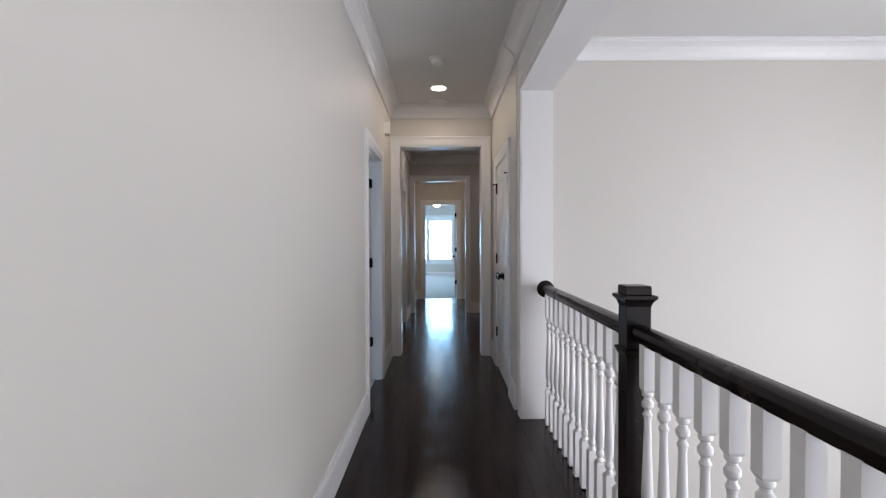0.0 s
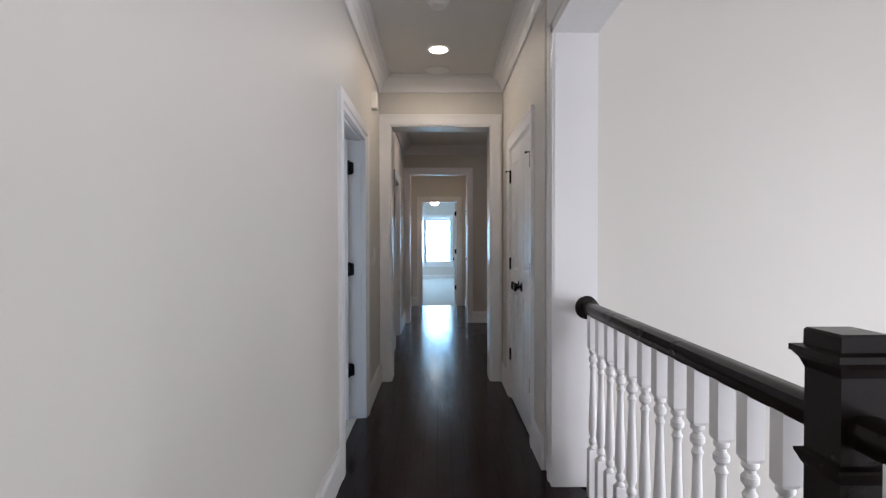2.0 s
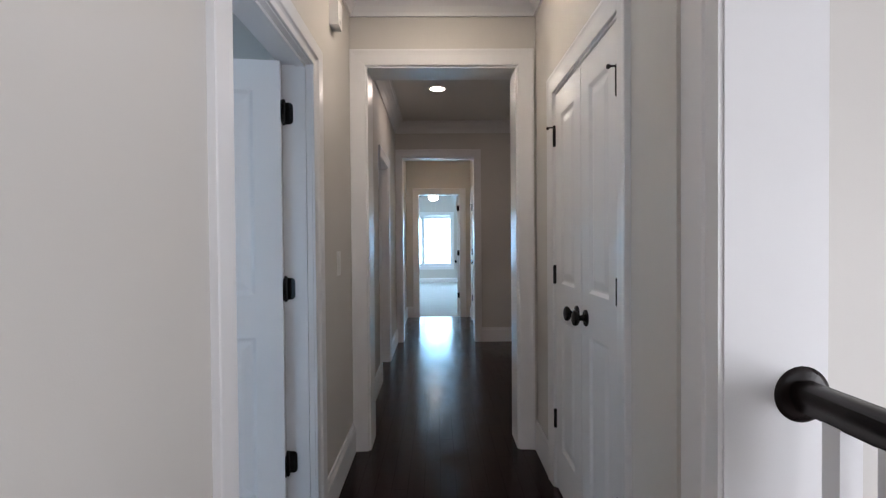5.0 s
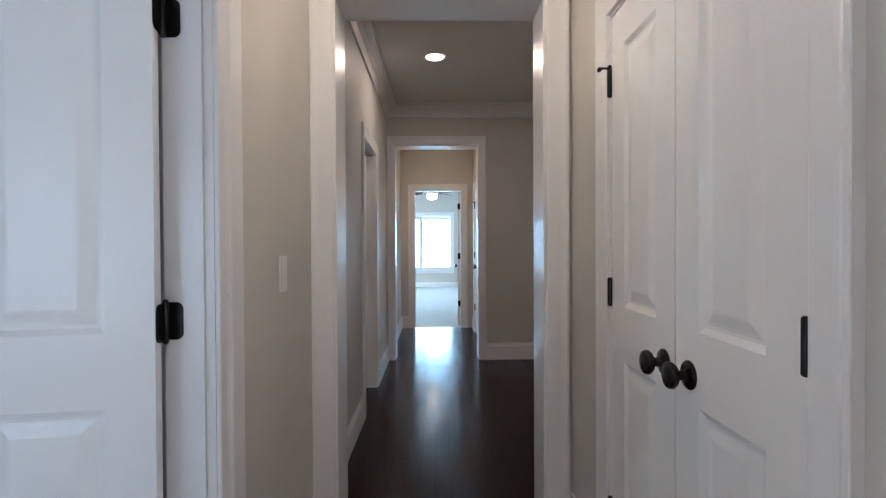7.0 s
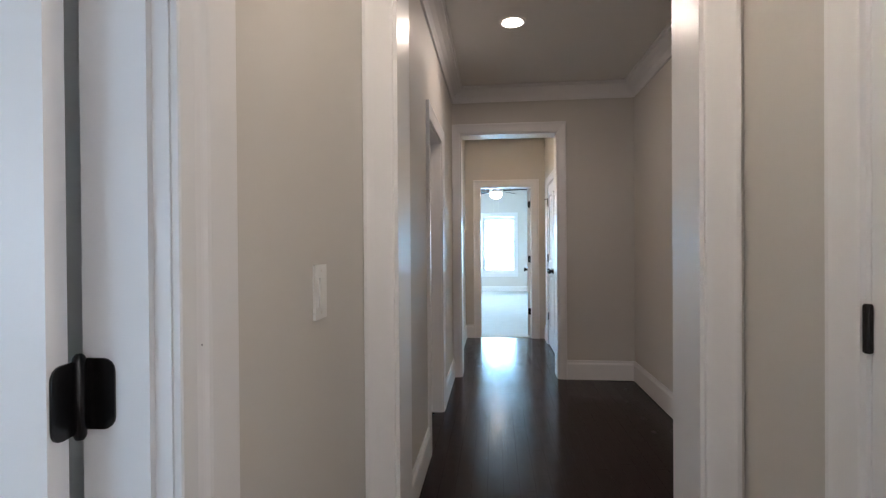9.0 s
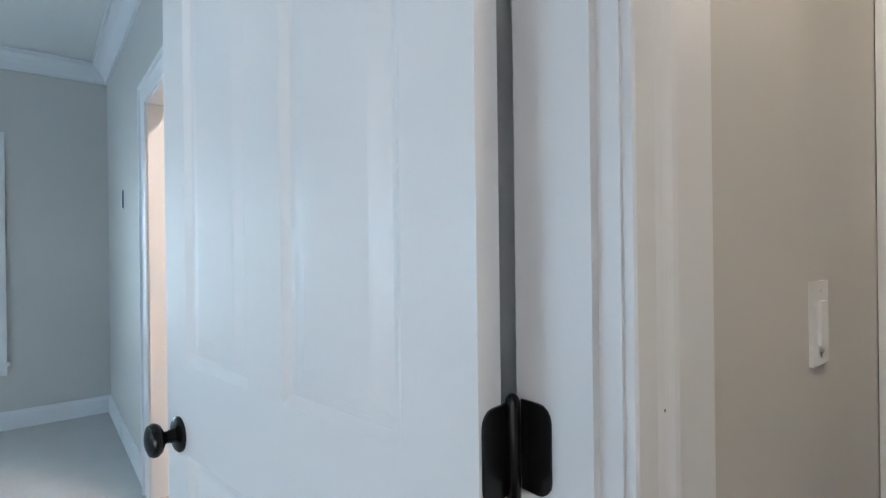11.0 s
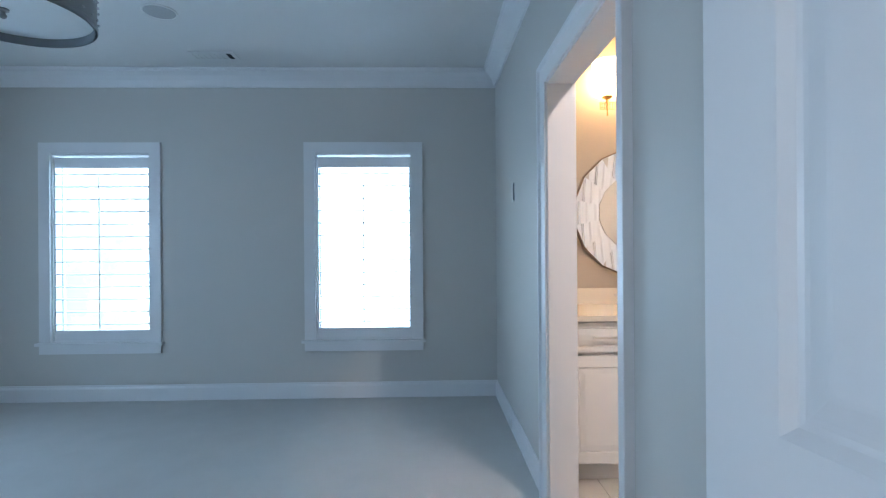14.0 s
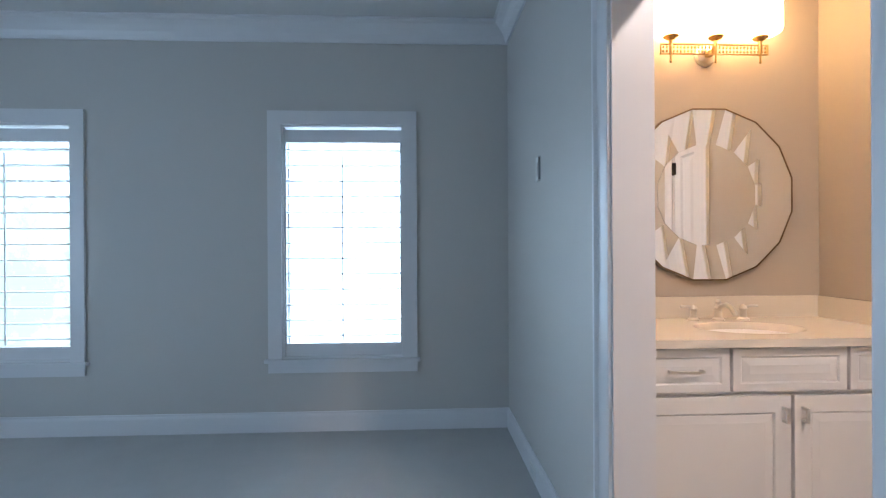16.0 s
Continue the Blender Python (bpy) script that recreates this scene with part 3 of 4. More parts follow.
jamb(fr, 11.03, 11.15, -0.40, 0.298, 2.045, "x")

# narrow linen closet door in the bathroom
LX0, LX1 = -3.035, -2.66
door = thing("door_6", (0, 0, 0), "narrow closed white linen closet door with black hinges", "door")
door["kind"] = "structure"
door.matrix_world = pose(LX1 - 0.014, 6.152, 0.012, 0, 0, 180)
shifted_leaf(door, LX1 - LX0 - 0.034, 1.99, 1, 0.006, 0.0, stile=0.08)
for z in (0.335, 1.06, 1.79):
    bm = bmesh.new()
    lathe(bm, [(0.006, -0.047), (0.010, -0.044), (0.010, 0.044), (0.006, 0.048)], "z", (-0.003, 0.008, z), 12)
    box(bm, -0.024, 0.026, 0.0, 0.004, z - 0.044, z + 0.044)
    part("hinge", bm, BLACK, door, "black hinge", True)
fr = opening("doorframe_6", "white casing of the linen closet")
casing(fr, 6.15, -1, LX0, LX1, 2.02, "x")
jamb(fr, 6.15, 6.27, LX0, LX1, 2.02, "x")

# ---------------------------------------------------------------- railing
RX = 0.692
NEWEL_Y = 2.140
rail = thing("stair_railing", (RX, 3.788, 0), "dark stained handrail on white turned balusters along the stairwell", "railing")
RAIL = [(-0.020, -0.030), (0.020, -0.030), (0.022, -0.018), (0.030, -0.006), (0.033, 0.008), (0.029, 0.022), (0.016, 0.031), (-0.016, 0.031), (-0.029, 0.022), (-0.033, 0.008), (-0.030, -0.006), (-0.022, -0.018)]
RZ = 0.930
for y0, y1 in ((-2.0, NEWEL_Y - 0.044), (NEWEL_Y + 0.044, 3.783)):
    bm = bmesh.new()
    sweep(bm, RAIL, (0, y0 - 3.788, RZ), (0, y1 - 3.788, RZ), out=(1, 0, 0))
    part("handrail", bm, STAIN, rail, "dark stained moulded handrail", True)
bm = bmesh.new()
lathe(bm, [(0.065, 0.010), (0.065, -0.004), (0.060, -0.011), (0.048, -0.016)], "y", (0, 0, RZ), 28)
part("rosette", bm, STAIN, rail, "round dark wall rosette", True)
turned = [(0.016, 0.737), (0.020, 0.731), (0.020, 0.722), (0.013, 0.715), (0.013, 0.708), (0.021, 0.697), (0.021, 0.682), (0.012, 0.671), (0.012, 0.663), (0.018, 0.652), (0.014, 0.641), (0.0125, 0.628), (0.015, 0.53), (0.019, 0.43), (0.0215, 0.36), (0.0195, 0.325), (0.012, 0.305), (0.012, 0.298), (0.019, 0.288), (0.019, 0.274), (0.012, 0.264), (0.013, 0.258), (0.020, 0.248), (0.018, 0.240)]
bm = bmesh.new()
q = 0.022
for z0, z1 in ((0.0, 0.236), (0.745, 0.902)):
    box(bm, -q, q, -q, q, z0, z1)
for za, zb in ((0.236, 0.246), (0.745, 0.735)):
    a = [bm.verts.new((x, y, za)) for x, y in ((-q, -q), (q, -q), (q, q), (-q, q))]
    b = [bm.verts.new((x * 0.75, y * 0.75, zb)) for x, y in ((-q, -q), (q, -q), (q, q), (-q, q))]
    for k in range(4):
        bm.faces.new((a[k], a[(k + 1) % 4], b[(k + 1) % 4], b[k]))
lathe(bm, turned, n=12)
baluster = mesh_of("baluster", bm, TRIM, True)
ys = [3.672 - 0.1248 * k for k in range(12)] + [NEWEL_Y - 0.126 - 0.1308 * k for k in range(31)]
for y in ys:
    ob = new("baluster", baluster)
    ob.parent = rail
    ob.location = (0, y - 3.788, 0)
post = part("newel_post", soften(boxes((-0.045, 0.045, -0.045, 0.045, 0, 1.07)), 0.004), STAIN, rail, "square dark stained newel post")
post.location = (0, NEWEL_Y - 3.788, 0)
for name, z, rows in (("cap", 1.010, [(0.0455, 0.018), (0.049, 0.028), (0.052, 0.036), (0.054, 0.038), (0.060, 0.046), (0.064, 0.048), (0.064, 0.060), (0.047, 0.064), (0.0465, 0.091), (0.043, 0.096)]), ("collar", 0.836, [(0.0455, 0.0), (0.049, 0.006), (0.057, 0.024), (0.058, 0.030), (0.0455, 0.034)]), ("base_block", 0.0, [(0.064, 0.0), (0.064, 0.15), (0.059, 0.17), (0.052, 0.178), (0.0455, 0.184)])):
    bm = bmesh.new()
    rings = [[bm.verts.new((sx * r, sy * r, z + h)) for sx, sy in ((-1, -1), (1, -1), (1, 1), (-1, 1))] for r, h in rows]
    for a, b in zip(rings, rings[1:]):
        for k in range(4):
            bm.faces.new((a[k], a[(k + 1) % 4], b[(k + 1) % 4], b[k]))
    bm.faces.new(rings[-1])
    bm.faces.new(rings[0][::-1])
    part(name, soften(bm, 0.0015, 1), STAIN, post)
bm = bmesh.new()
sweep(bm, [(-0.06, -0.022), (0.02, -0.022), (0.032, -0.016), (0.036, -0.006), (0.032, 0.004), (0.02, 0.0005), (-0.06, 0.0005)], (FX, -2.0, 0), (FX, 3.778, 0), out=(1, 0, 0))
setting("floor_nosing", bm, STAIN, "dark stained nosing at the floor's edge", "trim", True)

# ---------------------------------------------------------------- windows


def shuttered(name, plane, a, b, axis, out, label, louvers=13, ca=CW, cb=CW):
    """A window in a wall at plane: casing, stool, apron, sashes and plantation shutters. a, b: casing's outer edges; out: +1/-1 towards the room."""
    w = opening(name, label)
    w["category"] = "window"
    a, b = a + ca, b - cb
    z0, z1 = WIN_Z

    def blk(u0, u1, d0, d1, lo, hi):
        d0, d1 = sorted((plane + out * d0, plane + out * d1))
        return (d0, d1, u0, u1, lo, hi) if axis == "y" else (u0, u1, d0, d1, lo, hi)
    for u in ((a - ca, a), (b, b + cb)):
        part("casing_board", soften(boxes(blk(*u, 0, CT, z0, z1 + CW)), 0.002, 1), TRIM, w)
    part("casing_board", soften(boxes(blk(a, b, 0, CT, z1, z1 + CW)), 0.002, 1), TRIM, w)
    part("stool", soften(boxes(blk(a - ca - 0.02 * (ca > 0.05), b + cb + 0.02 * (cb > 0.05), 0, 0.045, z0 - 0.022, z0)), 0.004), TRIM, w)
    part("apron", soften(boxes(blk(a - ca, b + cb, 0, CT, z0 - 0.092, z0 - 0.022)), 0.002, 1), TRIM, w)
    for u in ((a, a + 0.012), (b - 0.012, b)):
        part("window_lining", boxes(blk(*u, -0.15, 0, z0, z1)), TRIM, w)
    part("window_lining", boxes(blk(a + 0.012, b - 0.012, -0.15, 0, z0, z0 + 0.012)), TRIM, w)
    part("window_lining", boxes(blk(a + 0.012, b - 0.012, -0.15, 0, z1 - 0.012, z1)), TRIM, w)
    ai, bi, lo, hi = a + 0.012, b - 0.012, z0 + 0.012, z1 - 0.012
    sash = boxes(blk(ai, ai + 0.010, -0.135, -0.105, lo, hi), blk(bi - 0.010, bi, -0.135, -0.105, lo, hi), blk(ai + 0.010, bi - 0.010, -0.135, -0.105, lo, lo + 0.045),
                 blk(ai + 0.010, bi - 0.010, -0.135, -0.105, hi - 0.02, hi))
    part("sash", sash, TRIM, w)
    pane = part("pane", boxes(blk(ai + 0.010, bi - 0.010, -0.122, -0.118, lo + 0.045, hi - 0.02)), GLASS, w)
    pane.visible_shadow = False
    # shutter frame, with a thin slit of light over its top rail
    st, top = 0.012, hi - 0.018
    for u0, u1, lo_, hi_ in ((ai + 0.002, ai + st, lo, top), (bi - st, bi - 0.002, lo, top)):
        part("shutter_stile", soften(boxes(blk(u0, u1, -0.05, -0.015, lo_, hi_)), 0.002, 1), TRIM, w)
    for lo_, hi_ in ((lo, lo + 0.085), (top - 0.085, top)):
        part("shutter_rail", soften(boxes(blk(ai + st, bi - st, -0.05, -0.016, lo_, hi_)), 0.002, 1), TRIM, w)
    l0, l1 = lo + 0.085, top - 0.085
    step = (l1 - l0) / louvers
    for k in range(louvers):
        z = l0 + step * (k + 0.5)
        bm = bmesh.new()
        prof = [(-0.050, -0.0015), (-0.025, -0.0055), (0.025, -0.0055), (0.050, -0.0015), (0.050, 0.0015), (0.025, 0.0055), (-0.025, 0.0055), (-0.050, 0.0015)]
        if axis == "y":
            sweep(bm, prof, (plane - out * 0.035, ai + st + 0.002, z), (plane - out * 0.035, bi - st - 0.002, z), out=(out, 0, 0))
        else:
            sweep(bm, prof, (ai + st + 0.002, plane - out * 0.035, z), (bi - st - 0.002, plane - out * 0.035, z), out=(0, out, 0))
        part("louver", bm, TRIM, w)
    c = (ai + bi) / 2
    part("tilt_rod", boxes(blk(c - 0.004, c + 0.004, 0.017, 0.026, l0 + 0.02, l1 - 0.08)), TRIM, w)
    return w


shuttered("window_1", WIN_X, *W1, "y", 1, "white window behind open plantation shutters")
shuttered("window_2", WIN_X, *W2, "y", 1, "white window behind open plantation shutters")
for k, f in enumerate(FAR):
    ca, cb = (0.030 if k == 0 else CW), (0.030 if k == 1 else CW)
    shuttered("window_%d" % (k + 3), 18.0, f[0] - ca, f[1] + cb, "x", -1, "white shuttered window of the far bedroom", ca=ca, cb=cb)
OUT = distance("bright_outdoors", 5.5, -1.0, 4.0, (0.62, 0.82, 1.0))
OUT_NORTH = distance("bright_outdoors_north", 21.0, -1.0, 4.0, (0.34, 0.67, 1.0))
bm = bmesh.new()
box(bm, -16.0, -15.9, -14, 20, -4, 12)
setting("backdrop", bm, OUT, "overexposed garden and sky outside the windows", "backdrop")
bm = bmesh.new()
box(bm, -14, 14, 28.0, 28.1, -4, 12)
setting("backdrop_north", bm, OUT_NORTH, "overexposed garden and sky outside the far window", "backdrop")

# ---------------------------------------------------------------- ceiling things, hall


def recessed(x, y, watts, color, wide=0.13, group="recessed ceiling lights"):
    d = thing("recessed_light", (x, y, CEIL), "round white recessed ceiling light, switched on, some added out of view", "ceiling light", group)
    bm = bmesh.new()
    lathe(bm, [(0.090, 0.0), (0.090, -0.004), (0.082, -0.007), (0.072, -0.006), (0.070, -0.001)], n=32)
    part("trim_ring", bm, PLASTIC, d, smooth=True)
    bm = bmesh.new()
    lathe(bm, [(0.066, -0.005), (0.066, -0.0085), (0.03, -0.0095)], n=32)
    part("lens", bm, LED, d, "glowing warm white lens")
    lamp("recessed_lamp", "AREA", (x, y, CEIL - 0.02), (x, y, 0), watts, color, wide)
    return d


recessed(-0.068, 5.07, 5.8, (1.0, 0.86, 0.68))
recessed(-0.073, 7.59, 4.3, (1.0, 0.84, 0.72))
# fixture unseen, set behind the header to give this stretch its inferred warm light
recessed(-0.073, 9.6, 5.6, (1.0, 0.76, 0.50))
# no fixture seen here: added to brighten the bathroom and the vanity's front
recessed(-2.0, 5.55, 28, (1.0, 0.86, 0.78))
d = thing("smoke_detector", (-0.07, 4.28, CEIL), "round white smoke detector on the hallway ceiling", "smoke detector")
bm = bmesh.new()
lathe(bm, [(0.070, 0.0), (0.070, -0.012), (0.064, -0.016), (0.056, -0.018), (0.052, -0.040), (0.044, -0.048), (0.02, -0.050)], n=28)
part("body", bm, PLASTIC, d, smooth=True)
part("test_button", lathe(bmesh.new(), [(0.010, -0.048), (0.010, -0.053), (0.006, -0.054)], n=12), PLASTIC, d)


def speaker(x, y, mesh):
    d = thing("ceiling_speaker", (x, y, CEIL), "flat round white ceiling speaker grille", "speaker", "ceiling speakers")
    part("rim", lathe(bmesh.new(), [(0.105, 0.0), (0.105, -0.004), (0.098, -0.008), (0.092, -0.004)], n=36), PLASTIC, d, smooth=True)
    part("grille", lathe(bmesh.new(), [(0.092, -0.002), (0.092, -0.005), (0.05, -0.0065), (0.01, -0.007)], n=36), mesh, d, smooth=True)


speaker(-0.075, 5.53, PLASTIC)
speaker(-4.10, 2.62, GRILLE)
d = thing("chime_box", (-0.60, 5.22, 2.32), "small white plastic sensor box high on the wall", "sensor")
part("cover", soften(boxes((0, 0.045, -0.045, 0.045, 0, 0.13)), 0.008), PLASTIC, d, smooth=True)
part("vent_slot", boxes((0.0455, 0.047, -0.02, 0.02, 0.02, 0.024), (0.0455, 0.047, -0.02, 0.02, 0.03, 0.034)), DIFFUSER, d)


def switch(at, turn, label):
    d = thing("light_switch", at, label, "switch", "", turn)
    part("plate", soften(boxes((-0.037, 0.037, 0, 0.006, -0.062, 0.062)), 0.002), PLASTIC, d)
    part("rocker", soften(boxes((-0.016, 0.016, 0.006, 0.0105, -0.033, 0.033)), 0.0015, 1), PLASTIC, d)
    for z in (-0.048, 0.048):
        part("screw", lathe(bmesh.new(), [(0.003, 0.006), (0.003, 0.0068)], "y", (0, 0, z), 8), NICKEL, d)
    return d


switch((-0.60, 5.330, 1.152), -90, "white rocker light switch on the hallway wall")
d = switch((-4.27, BATH_Y, 1.62), 180, "white wall plate beside the window corner, its edge shadow put in as a strip")
# shadow gap along the plate's near side, put in as a thin grey strip
part("edge_shadow", boxes((-0.0395, -0.0362, 0.0, 0.010, -0.057, 0.057)), DRUM, d)
d = thing("wall_outlet", (-4.36, BATH_Y - 0.016, 0.055), "white outlet set in the baseboard", "outlet")
part("plate", soften(boxes((-0.057, 0.057, -0.005, 0, -0.035, 0.035)), 0.002), PLASTIC, d)
for x in (-0.02, 0.02):
    part("socket", boxes((x - 0.013, x + 0.013, -0.0065, -0.005, -0.014, 0.014)), DIFFUSER, d)

# ---------------------------------------------------------------- bedroom
d = thing("drum_chandelier", (-2.9, 2.66, 2.15), "grey drum pendant with crystal studs and a frosted bottom, switched off", "chandelier")
R = 0.300
bm = bmesh.new()
lathe(bm, [(R, 0.0), (R + 0.004, 0.004), (R + 0.004, 0.018), (R, 0.022), (R, 0.275), (R + 0.004, 0.279), (R + 0.004, 0.293), (R, 0.296), (R - 0.008, 0.296), (R - 0.008, 0.0)], n=72)
bmesh.ops.delete(bm, geom=[f for f in bm.faces if len(f.verts) > 4], context="FACES")
part("shade", bm, DRUM, d, "grey metallic drum shade", True)
part("diffuser", lathe(bmesh.new(), [(R - 0.010, 0.040), (R - 0.010, 0.034), (0.05, 0.030)], n=72), DIFFUSER, d, "frosted bottom diffuser", True)
part("finial", lathe(bmesh.new(), [(0.020, 0.032), (0.020, 0.024), (0.008, 0.020), (0.008, 0.012), (0.013, 0.006), (0.010, -0.004), (0.003, -0.008)], n=16), DRUM, d, smooth=True)
part("rod", lathe(bmesh.new(), [(0.008, 0.02), (0.008, 0.565)], n=12), NICKEL, d)
part("canopy", lathe(bmesh.new(), [(0.02, 0.545), (0.06, 0.565), (0.065, 0.575), (0.065, 0.59)], n=28), NICKEL, d, smooth=True)
bm = bmesh.new()
for row in range(5):
    for k in range(32):
        a = 2 * math.pi * (k + 0.35 * row) / 32
        c = Vector(((R + 0.004) * math.cos(a), (R + 0.004) * math.sin(a), 0.040 + 0.058 * row))
        bmesh.ops.create_icosphere(bm, subdivisions=1, radius=0.0062, matrix=Matrix.Translation(c))
studs = part("crystal_studs", bm, CRYSTAL, d, "rows of small crystal studs")
studs["kind"] = "stuff"
d = thing("ceiling_vent", (-4.80, 2.66, CEIL), "white louvred ceiling register, one open slot's shade put in as a dark strip", "vent")
part("frame", boxes((-0.075, 0.075, -0.17, -0.15, -0.008, 0), (-0.075, 0.075, 0.15, 0.17, -0.008, 0), (-0.075, -0.055, -0.15, 0.15, -0.008, 0), (0.055, 0.075, -0.15, 0.15, -0.008, 0)), CEILING, d)
part("opening", boxes((-0.055, 0.055, -0.15, 0.15, -0.002, 0)), CEILING, d)
for k in range(7):
    y = -0.129 + 0.043 * k
    bm = bmesh.new()
    sweep(bm, [(-0.019, -0.003), (0.017, -0.009), (0.018, -0.007), (-0.018, -0.001)], (-0.054, y, 0), (0.054, y, 0), out=(0, 1, 0))
    part("slat", bm, CEILING, d)
# solid dark strip below the slats paints the shade of an open slot
part("slot", boxes((-0.05, 0.05, 0.108, 0.140, -0.0105, -0.0095)), DARK, d, "dark strip for the shade in an open slot")

# ---------------------------------------------------------------- bathroom
VX, VY0, VY1, VT = -4.05, BATH_Y + 0.135, 6.145, 0.893
FRONT = -3.518
VC = 5.600
v = thing("vanity_cabinet", (VX, VC, 0), "white painted vanity cabinet with raised panels and nickel pulls", "cabinet")
part("body", boxes((0.0, FRONT - VX - 0.02, VY0 - VC, VY1 - VC, 0.10, VT - 0.03), (0.0, FRONT - VX - 0.09, VY0 - VC, VY1 - VC, 0.0, 0.10)), CABINET, v)
part("toe_kick", boxes((FRONT - VX - 0.089, FRONT - VX - 0.08, VY0 - VC, VY1 - VC, 0.0, 0.10)), CABINET, v)


def front(name, y0, y1, z0, z1, rail_w=0.045):
    """A raised-panel front in the plane of the cabinet's face."""
    f = FRONT - VX
    bm = bmesh.new()
    loops = []
    for w, x in ((0.0, f - 0.0195), (0.0, f - 0.002), (0.002, f), (rail_w - 0.005, f), (rail_w, f - 0.004), (rail_w, f - 0.0195)):
        loops.append([bm.verts.new((x, y, z)) for y, z in ((y0 + w, z0 + w), (y1 - w, z0 + w), (y1 - w, z1 - w), (y0 + w, z1 - w))])
    for a, b in zip(loops, loops[1:] + loops[:1]):
        for k in range(4):
            bm.faces.new((a[k], a[(k + 1) % 4], b[(k + 1) % 4], b[k]))
    ob = part(name, bm, CABINET, v)
    bm = bmesh.new()
    loops = []
    s = min(0.030, (z1 - z0 - 2 * rail_w) * 0.3)
    for w, x in ((0.0005, f - 0.018), (0.0005, f - 0.0065), (0.005, f - 0.0065), (0.006, f - 0.0055), (s, f - 0.003), (s + 0.002, f - 0.0025)):
        w += rail_w
        loops.append([bm.verts.new((x, y, z)) for y, z in ((y0 + w, z0 + w), (y1 - w, z0 + w), (y1 - w, z1 - w), (y0 + w, z1 - w))])
    for a, b in zip(loops, loops[1:]):
        for k in range(4):
            bm.faces.new((a[k], a[(k + 1) % 4], b[(k + 1) % 4], b[k]))
    bm.faces.new(loops[-1])
    bm.faces.new(loops[0][::-1])
    part("panel", bm, CABINET, ob)
    return ob


def pull(parent, y, z, upright, length):
    f = FRONT - VX
    h = length / 2
    bm = bmesh.new()
    if upright:
        box(bm, f, f + 0.022, y - 0.005, y + 0.005, z - h, z - h + 0.010)
        box(bm, f, f + 0.022, y - 0.005, y + 0.005, z + h - 0.010, z + h)
        box(bm, f + 0.022, f + 0.028, y - 0.006, y + 0.006, z - h, z + h)
    else:
        box(bm, f, f + 0.018, y - h, y - h + 0.010, z - 0.005, z + 0.005)
        box(bm, f, f + 0.018, y + h - 0.010, y + h, z - 0.005, z + 0.005)
        box(bm, f + 0.018, f + 0.024, y - h, y + h, z - 0.004, z + 0.004)
    part("pull", soften(bm, 0.0015, 1), NICKEL, parent, "brushed nickel bar pull", True)


G = 0.006
for name, y0, y1 in (("drawer_front", VY0 - VC + 0.01, -0.219 - G), ("false_front", -0.219 + G, 0.222 - G), ("drawer_front", 0.222 + G, VY1 - VC - 0.01)):
    ob = front(name, y0, y1, 0.698, 0.856, 0.034)
    if name == "drawer_front":
        pull(ob, (y0 + y1) / 2 + 0.018, 0.777, False, 0.125)
for sgn, y0, y1 in ((-1, VY0 - VC + 0.01, 0.010 - G), (1, 0.010 + G, VY1 - VC - 0.01)):
    ob = front("cabinet_door", y0, y1, 0.115, 0.682, 0.065)
    pull(ob, (y1 - 0.030) if sgn < 0 else (y0 + 0.030), 0.615, True, 0.055)
top = thing("countertop", (VX, VC, VT - 0.03), "cream cultured marble vanity top with moulded basin and splashbacks", "countertop")
bm = bmesh.new()
Y0, Y1, XF = VY0 - VC, VY1 - VC, FRONT - VX + 0.025
# slab with an oval basin let in
nb = 40
bc, rx, ry = (0.30, 0.0), 0.155, 0.215
outer = []
for k in range(nb):
    a = 2 * math.pi * k / nb
    c, s_ = math.cos(a), math.sin(a)
    t = min((XF - bc[0]) / c if c > 1e-6 else 9, (0 - bc[0]) / c if c < -1e-6 else 9, (Y1 - bc[1]) / s_ if s_ > 1e-6 else 9, (Y0 - bc[1]) / s_ if s_ < -1e-6 else 9)
    outer.append((bc[0] + t * c, bc[1] + t * s_))
ring0 = [bm.verts.new((x, y, 0.03)) for x, y in outer]
rings = [ring0]
for f_, dz in ((1.0, 0.03), (0.96, 0.022), (0.90, -0.01), (0.78, -0.055), (0.55, -0.085), (0.2, -0.10)):
    rings.append([bm.verts.new((bc[0] + rx * f_ * math.cos(2 * math.pi * k / nb), bc[1] + ry * f_ * math.sin(2 * math.pi * k / nb), dz)) for k in range(nb)])
for a, b in zip(rings, rings[1:]):
    for k in range(nb):
        bm.faces.new((a[k], a[(k + 1) % nb], b[(k + 1) % nb], b[k]))
bm.faces.new(rings[-1])
part("basin_slab", bm, COUNTER, top, smooth=True)
part("front_edge", soften(boxes((XF - 0.03, XF, Y0, Y1, 0.0, 0.0295)), 0.004), COUNTER, top)
part("splashback", soften(boxes((0, 0.02, Y0, Y1, 0.0305, 0.13)), 0.003), COUNTER, top)
part("side_splash", soften(boxes((0.021, XF - 0.01, Y1 - 0.02, Y1, 0.0305, 0.13)), 0.003), COUNTER, top)

f = thing("faucet", (VX + 0.095, VC, VT), "polished nickel widespread faucet with two lever handles", "faucet")
bm = bmesh.new()
lathe(bm, [(0.026, 0), (0.026, 0.006), (0.016, 0.014), (0.015, 0.045), (0.019, 0.055), (0.013, 0.065), (0.011, 0.075), (0.014, 0.082), (0.008, 0.092), (0.003, 0.095)], n=18)
part("spout_base", bm, NICKEL, f, smooth=True)


